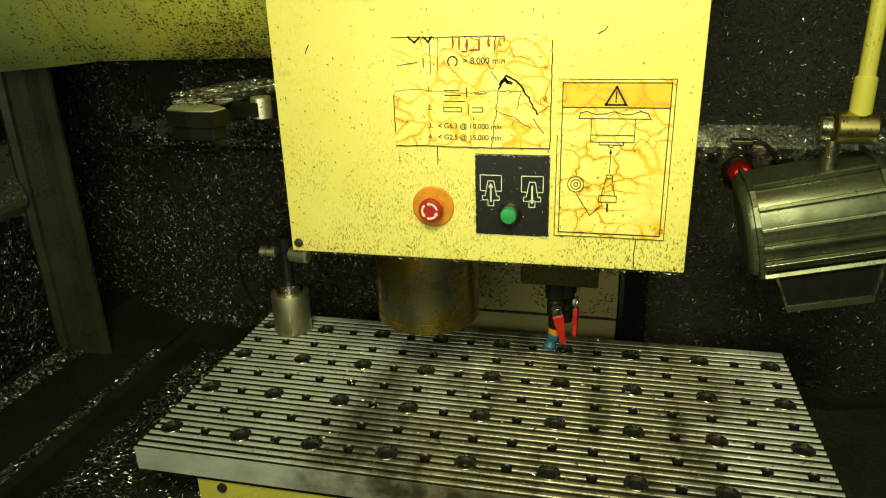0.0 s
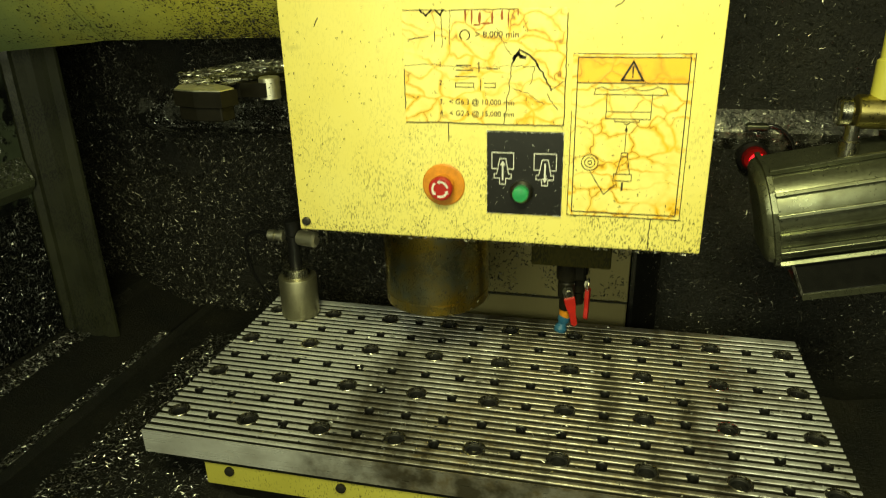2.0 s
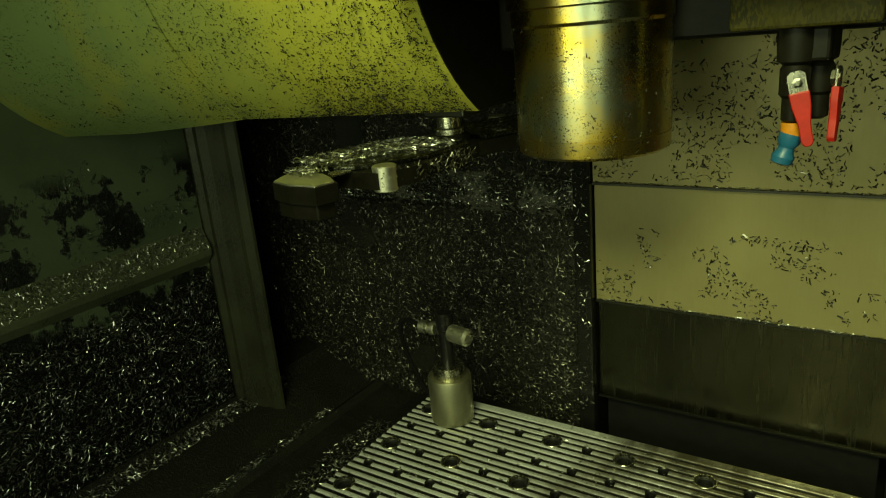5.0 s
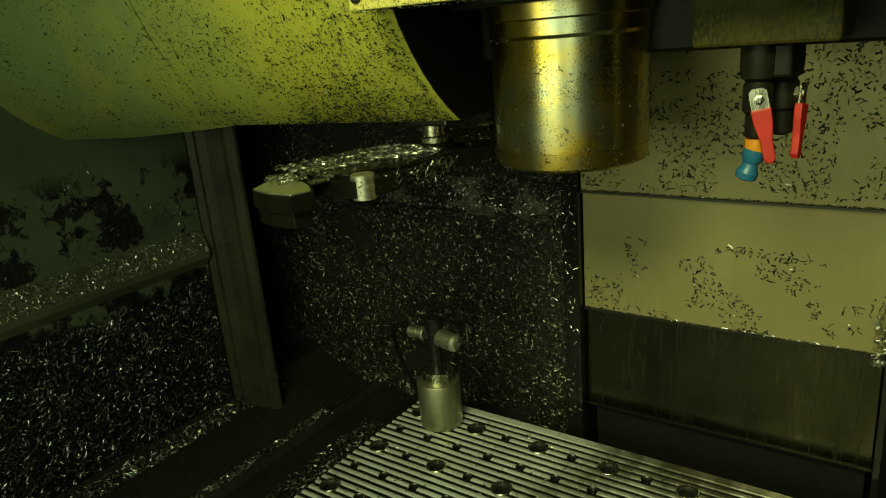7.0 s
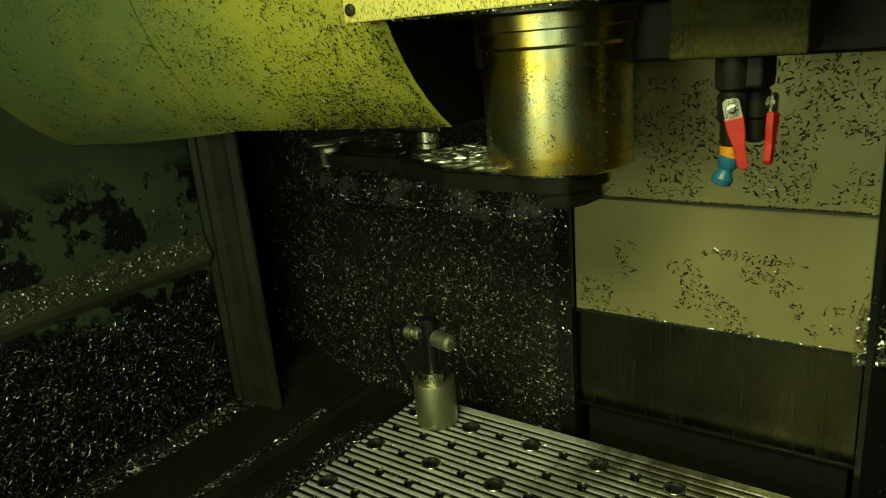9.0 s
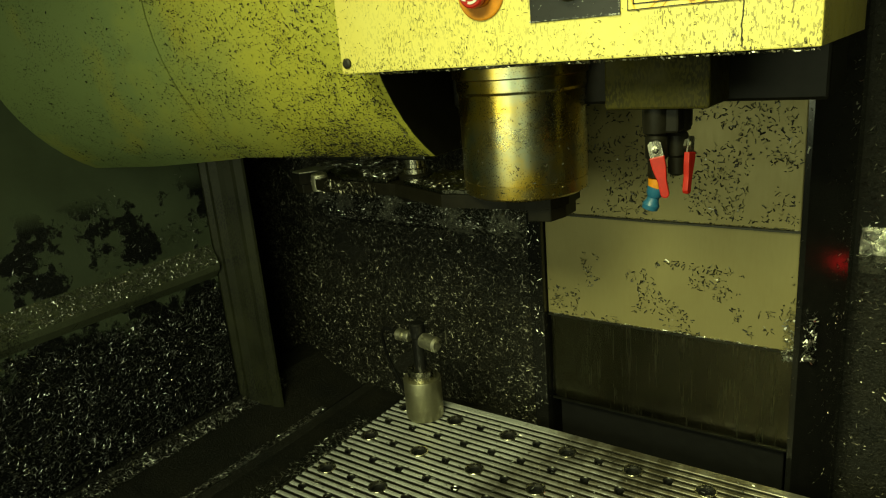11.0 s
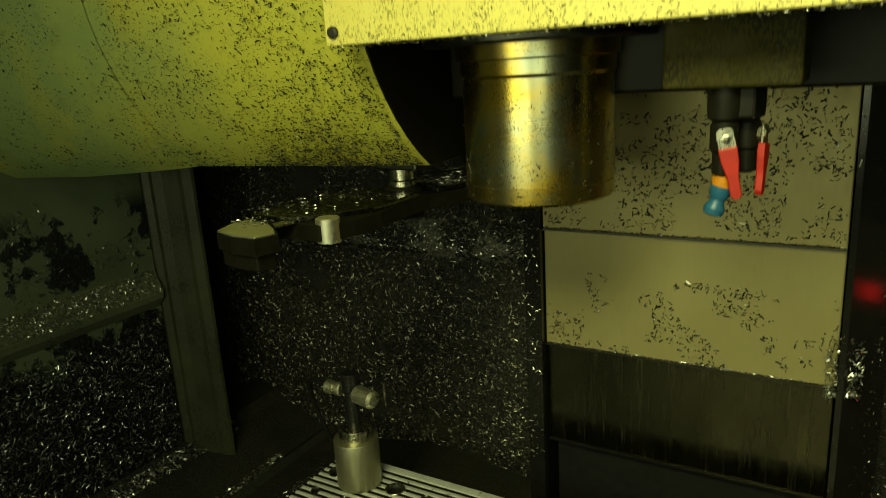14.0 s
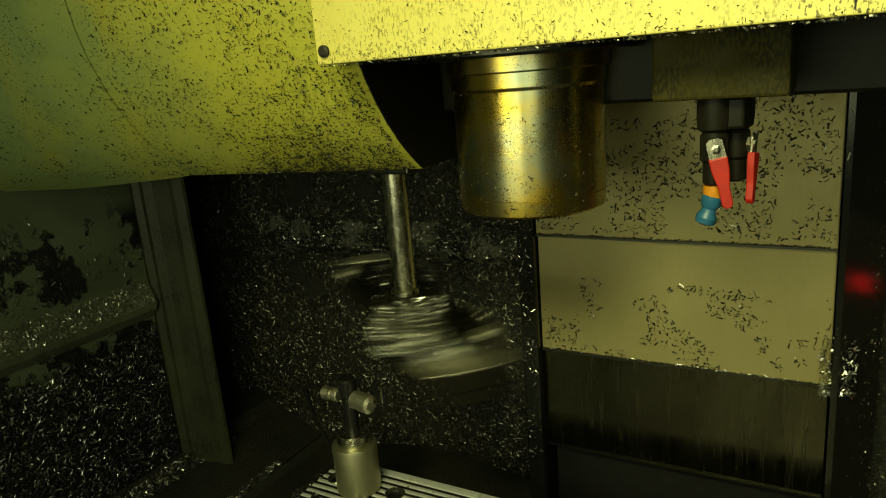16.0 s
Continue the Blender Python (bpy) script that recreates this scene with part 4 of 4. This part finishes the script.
for x in (-0.091, 0.082):
    b = loft([shell_ring(x, 0.95), shell_ring(x + 0.001, 1.0), shell_ring(x + 0.008, 1.0), shell_ring(x + 0.009, 0.95)])
    b.transform(lm)
    part("end_rib", b, M_CAST, lamp, "raised rim of the casting")
for y, z in ((-0.030, 0.084), (-0.058, 0.056), (-0.068, 0.026), (-0.0675, -0.004), (-0.058, -0.033), (-0.040, -0.060)):
    a = math.atan2(z - 0.012, y)
    b = box(-0.084, 0.083, -0.0035, 0.0045, -0.0030, 0.0030, 0.0012)
    b.transform(lm @ Matrix.Translation((0, y, z)) @ Matrix.Rotation(a - math.pi, 4, "X"))
    part("fin", b, M_CAST, lamp)


def skirt_ring(z, x0, x1, y0, y1):
    return [(x0, y0, z), (x1, y0, z), (x1, y1, z), (x0, y1, z)]


b = loft([skirt_ring(-0.060, -0.066, 0.084, -0.034, 0.05), skirt_ring(-0.112, -0.056, 0.060, -0.040, 0.05)])
b.transform(lm)
part("lamp_glass", b, M_GLOSS, lamp, "dark unlit lamp glass")
b = loft([skirt_ring(-0.1122, -0.059, 0.063, -0.044, 0.054), skirt_ring(-0.122, -0.058, 0.062, -0.043, 0.053)])
b.transform(lm)
part("glass_rim", b, M_CAST, lamp, "thin steel rim of the lamp glass")
for xa, xb in ((-0.067, -0.058), (0.085, 0.061)):
    b = loft([skirt_ring(-0.058, xa - 0.002, xa + 0.002, -0.038, -0.034), skirt_ring(-0.1125, xb - 0.002, xb + 0.002, -0.044, -0.040)])
    b.transform(lm)
    part("glass_clip", b, M_STEEL, lamp, "bright steel corner clip")
part("swivel", lathe([(0.022, -0.026), (0.024, -0.024), (0.024, 0.026), (0.022, 0.028)], 28, pose(1.178, 1.75, 1.370, 0, 90, 0)), M_BRASS, lamp, "round clamp joint", True)
part("swivel_cap", lathe([(0.019, 0.0), (0.021, 0.003), (0.021, 0.016), (0.018, 0.019)], 28, pose(1.148, 1.75, 1.370, 0, -90, 0)), M_STEEL, lamp, "steel end of the clamp", True)
part("stud", lathe([(0.014, -0.016), (0.014, 0.006), (0.010, 0.008), (0.010, 0.03)], 18, pose(1.152, 1.745, 1.322)), M_STEEL, lamp, "steel stud", True)
part("pole", lathe([(0.015, 1.385), (0.015, 1.44), (0.0115, 1.443), (0.0115, 2.45)], 20, pose(1.183, 1.75, 0, 0, 0, 0)), M_POLE, lamp, "yellow painted pole", True)
sig = thing("signal_lamp", "round glowing red signal lamp on the back wall", "signal lamp")
part("socket", lathe([(0.030, 0), (0.030, 0.025), (0.024, 0.03)], 28, pose(1.098, 2.1465, 1.206, 90, 0, 0)), M_BLACK, sig, "", True)
part("glass_ring", lathe([(0.024, 0), (0.024, 0.006), (0.020, 0.010)], 28, pose(1.098, 2.117, 1.206, 90, 0, 0)), M_DULLRED, sig, "dark red glass ring", True)
part("lens", lathe([(0.0150, 0), (0.0150, 0.010), (0.012, 0.017), (0.006, 0.021), (0.002, 0.0215)], 28, pose(1.103, 2.110, 1.202, 90, 0, 0)), M_REDGLOW, sig, "glowing red lens", True)
cu = bpy.data.curves.new("lead", "CURVE")
cu.dimensions, cu.bevel_depth, cu.bevel_resolution = "3D", 0.004, 3
sp = cu.splines.new("BEZIER")
pts = [(1.085, 2.130, 1.262), (1.13, 2.120, 1.268), (1.165, 2.118, 1.235), (1.172, 2.125, 1.18)]
sp.bezier_points.add(len(pts) - 1)
for bp_, co_ in zip(sp.bezier_points, pts):
    bp_.co, bp_.handle_left_type, bp_.handle_right_type = co_, "AUTO", "AUTO"
cu.materials.append(M_GLOSS)
new("lead", cu).parent = sig
part("bracket", box(1.076, 1.118, 2.112, 2.146, 1.262, 1.272, 0.003), M_CAST, sig, "wet steel bracket over the lamp")

# ---- caked chips ----


def clump(x, z, s=7.0):
    return noise.noise((x * s, z * s, 3.1)) + 0.5 * noise.noise((x * s * 3, z * s * 3, 9.7))


def on_back(u, v):
    while True:
        x, z = -0.55 + 0.95 * u, 0.62 + 1.1 * v
        if clump(x, z) > -0.42:
            return (x, 2.146, z), (0, -1, 0)
        u, v = RNG.random(), RNG.random()


def on_back_right(u, v):
    return (0.94 + 0.6 * u, 2.146, 0.70 + 1.3 * v), (0, -1, 0)


def on_left(u, v):
    while True:
        y, z = 0.9 + 0.945 * u, 0.815 + (0.32 if v < 0.8 else 0.6) * RNG.random()
        edge = 1.12 + 0.05 * clump(y, 0.0, 9.0)
        if z < edge and clump(y, z) > -0.55 or z > 1.17 and clump(y, z, 9.0) > 0.12:
            return (-0.3895, y, z), (1, 0, 0)
        u, v = RNG.random(), RNG.random()


def on_pan(u, v):
    k = RNG.random()
    y = 1.2 + 0.78 * v
    if k < 0.70:
        x = -0.10 + 0.30 * u
        return (x, y, 0.742 + 0.02 * u + 0.02 * RNG.random()), (0, 0, 1)
    if k < 0.88:
        return (-0.378 + 0.03 * u, y, 0.806 - 0.02 * u), (0.5, 0, 1)
    return (-0.235 + 0.03 * u, y, 0.748), (0, 0, 1)


def on_trim(u, v):
    w = 1.23 + 0.06 * v
    x = -0.28 + 0.67 * u if RNG.random() < 0.65 else 0.95 + 0.58 * u
    return (x, 2.1265 + abs(w - 1.252) * 0.4, w), (0, -1.0, 0.6 if w > 1.26 else -0.2)


chips("wall_chips", 80000, on_back, 0.004, 0.013, M_CHIPD, None, "dense dark metal chips stuck on the back wall", "metal chips", 1.0, 0.5)
chips("wall_chips", 16000, on_back_right, 0.003, 0.011, M_CHIPD, None, "metal chips stuck on the back wall beside the column", "metal chips", 1.0)
chips("wall_chips", 26000, on_left, 0.004, 0.014, M_CHIPW, None, "wet metal chips caked on the side wall", "metal chips", 1.0, 0.5)
chips("pan_chips", 14000, on_pan, 0.004, 0.013, M_CHIP, None, "heap of bright metal chips in the pan", "metal chips", 1.2)
chips("ledge_chips", 3600, lambda u, v: ((-0.369 - 0.018 * v, 0.95 + 0.89 * u, 1.176 + 0.046 * v), (0.9, 0, 0.4)), 0.003, 0.009, M_CHIP, None, "bright chips lying along the side wall ledge", "metal chips", 0.8)
chips("ridge_chips", 5000, on_trim, 0.003, 0.009, M_CHIP, None, "bright chips lying on the back ridge", "metal chips", 1.0)


def on_cover(u, v):
    while True:
        x, z = 0.436 + 0.434 * u, 1.115 + 0.52 * v
        d = clump(x, z, 14.0)
        lim = 0.10 if z < 1.325 else -0.22
        if z < 1.29 and d > lim and not (1.25 < z) or z > 1.33 and d > lim:
            return (x, 2.0055 if z < 1.325 else 1.9995, z), (0, -1, 0)
        u, v = RNG.random(), RNG.random()


chips("swarf", 2600, on_cover, 0.002, 0.009, M_SPECK, cover, "dark chips stuck on the cover", "", 0.3, 0.85)
chips("swarf", 700, on_cover, 0.003, 0.010, M_CHIPD, cover, "metal chips stuck on the cover", "", 0.4, 0.9)
chips("swarf", 500, lambda u, v: ((0.905 - 0.045 * u, 2.004 - 0.012 * u - 0.008 * RNG.random(), 1.108 + 0.085 * v * v), (0.5, -1, 0.2)), 0.003, 0.011, M_CHIP, cover, "bright chips heaped at the end of the lip", "", 1.0, 0.8)
chips("swarf", 260, lambda u, v: ((0.436 + 0.434 * u, 1.9985 + 0.002 * v, 1.3215), (0, -0.3, 1)), 0.003, 0.008, M_CHIPD, cover, "chips on the lip")
chips("swarf", 260, lambda u, v: ((0.436 + 0.434 * u, 2.004 + 0.002 * v, 1.1145), (0, -0.3, 1)), 0.003, 0.008, M_CHIP, cover, "chips on the lip")


def on_drum(u, v):
    while True:
        x = -0.36 + 0.742 * u
        a = math.asin((1.48 - 1.76) / 0.345) + 1.25 * v ** 1.6
        keep = 0.06 + 0.94 * min(1.0, max(0.0, (x + 0.12) / 0.40)) ** 1.5
        if RNG.random() < keep * min(1.0, max(0.12, 0.55 + 1.1 * clump(x, a * 0.35, 9.0))):
            s = -0.162 * (0.387 - x) - 0.03 * (max(0.0, -x) / 0.39) ** 1.5
            return (x, 1.927 - 0.346 * math.cos(a) + s, 1.76 + 0.346 * math.sin(a)), (0, -math.cos(a), math.sin(a))
        u, v = RNG.random(), RNG.random()


chips("swarf", 7500, on_drum, 0.0012, 0.0052, M_SPECK, drum, "dried dark specks on the drum", "", 0.2, 0.8)
chips("swarf", 500, on_drum, 0.0012, 0.0048, M_CHIPD, drum, "small chips stuck on the drum", "", 0.3)

chips("swarf", 900, lambda u, v: ((0.877 + 0.058 * u, 1.984 + 0.078 * u, 0.85 + 1.0 * v), (0.8, -0.55, 0)), 0.003, 0.011, M_CHIPD, rail, "chips stuck on the guide frame", "", 0.8)
chips("swarf", 260, lambda u, v: ((0.402 + 0.027 * u, 1.9895, 0.9 + 0.65 * v), (0, -1, 0)), 0.003, 0.010, M_CHIP, rail, "bright chips stuck on the guide frame", "", 0.8)
chips("swarf", 420, lambda u, v: ((0.662 + 0.099 * (u if RNG.random() < 0.6 else round(u)), 1.5480, 1.660 + 0.112 * (v if RNG.random() < 0.4 else round(v))), (0, -1, 0)), 0.0008, 0.003, M_WHITE, plate, "pale scratches and grit on the plate", "", 0.2, 0.5)
# extra bright chips added to make the highlight at the ridge's end
chips("ridge_chips", 2600, lambda u, v: ((0.320 + 0.078 * u ** 0.5, 2.1255, 1.238 + 0.045 * v), (0, -1.0, 0.4)), 0.003, 0.008, M_CHIP, None, "bright wet chips heaped for the glint at the end of the ridge", "metal chips", 1.0)
chips("swarf", 1500, lambda u, v: ((0.384 + 0.554 * u, 1.5495, 1.619 + 0.34 * v ** 2.2), (0, -1, 0)), 0.0010, 0.0038, M_SPECK, head, "small chips stuck on the head cover", "", 0.2)
chips("swarf", 500, lambda u, v: ((0.382 + 0.558 * u, 1.5495 + 0.004 * v, 1.6165), (0, -0.7, -0.7)), 0.0015, 0.006, M_CHIPD, head, "chips hanging on the lower edge", "", 0.6)

# ---- movement ----


def motions():
    lift = [(0, -0.407), (1.7, -0.407), (1.95, -0.405), (2.1, -0.375), (2.2, -0.330), (2.5, -0.200), (2.8, -0.080), (3.0, 0.030), (3.2, 0.095), (3.35, 0.121), (3.5, 0.121), (3.65, 0.095), (3.8, 0.031), (4.0, 0.001), (4.2, 0.0), (6.0, 0.0), (9.0, 0.0), (12.2, 0.0), (12.4, 0.004), (12.5, 0.013), (12.6, 0.042), (12.7, 0.080), (12.8, 0.105), (12.95, 0.120), (13.2, 0.120), (13.55, 0.120), (13.7, 0.105), (13.8, 0.070), (13.9, 0.037), (14.0, 0.013), (14.15, 0.003), (14.3, 0.0), (16.0, 0.0)]
    walk(head, [(t, pose(0, 0, z)) for t, z in lift])
    walk(cover, [(t, pose(0, 0, z if z < 0 else z * 0.79)) for t, z in lift])
    slide = [(0, 0, 0), (6, 0, 0), (13.0, 0, 0), (13.12, -0.006, -0.010), (13.4, -0.042, -0.074), (13.55, -0.043, -0.077), (14.5, -0.043, -0.077), (16.0, -0.043, -0.077)]
    for ob in (table, probe):
        walk(ob, [(t, pose(x, y, 0)) for t, x, y in slide])
    # seconds, drop, turn: parked towards the front, swung to the spindle, dropped, turned half round
    Z = 1.415
    steps = [(0, 0, -98), (8.7, 0, -98), (8.8, 0, -94), (8.9, 0, -58), (9.0, 0, -16), (9.12, 0, -8), (9.8, 0, -8), (9.85, 0.006, -8), (9.92, 0.04, -8), (10.0, 0.125, -8), (10.07, 0.16, -5), (10.2, 0.16, 29), (10.3, 0.16, 84), (10.42, 0.16, 144), (10.52, 0.158, 172), (10.62, 0.13, 172), (10.75, 0.02, 172), (10.85, 0, 172), (11.5, 0, 172), (11.65, 0, 164), (11.85, 0, 92), (11.97, 0, 79), (12.3, 0, 79), (14.42, 0, 79), (14.5, 0, 81), (14.6, 0, 121), (14.72, 0, 166), (14.8, 0, 172), (15.48, 0, 172), (15.53, 0.008, 172), (15.6, 0.06, 172), (15.7, 0.148, 173), (15.8, 0.158, 184), (15.9, 0.16, 238), (16.0, 0.16, 316)]
    walk(arm, [(t, pose(ARM_X, ARM_Y, Z - d, 0, 0, a)) for t, d, a in steps])


motions()
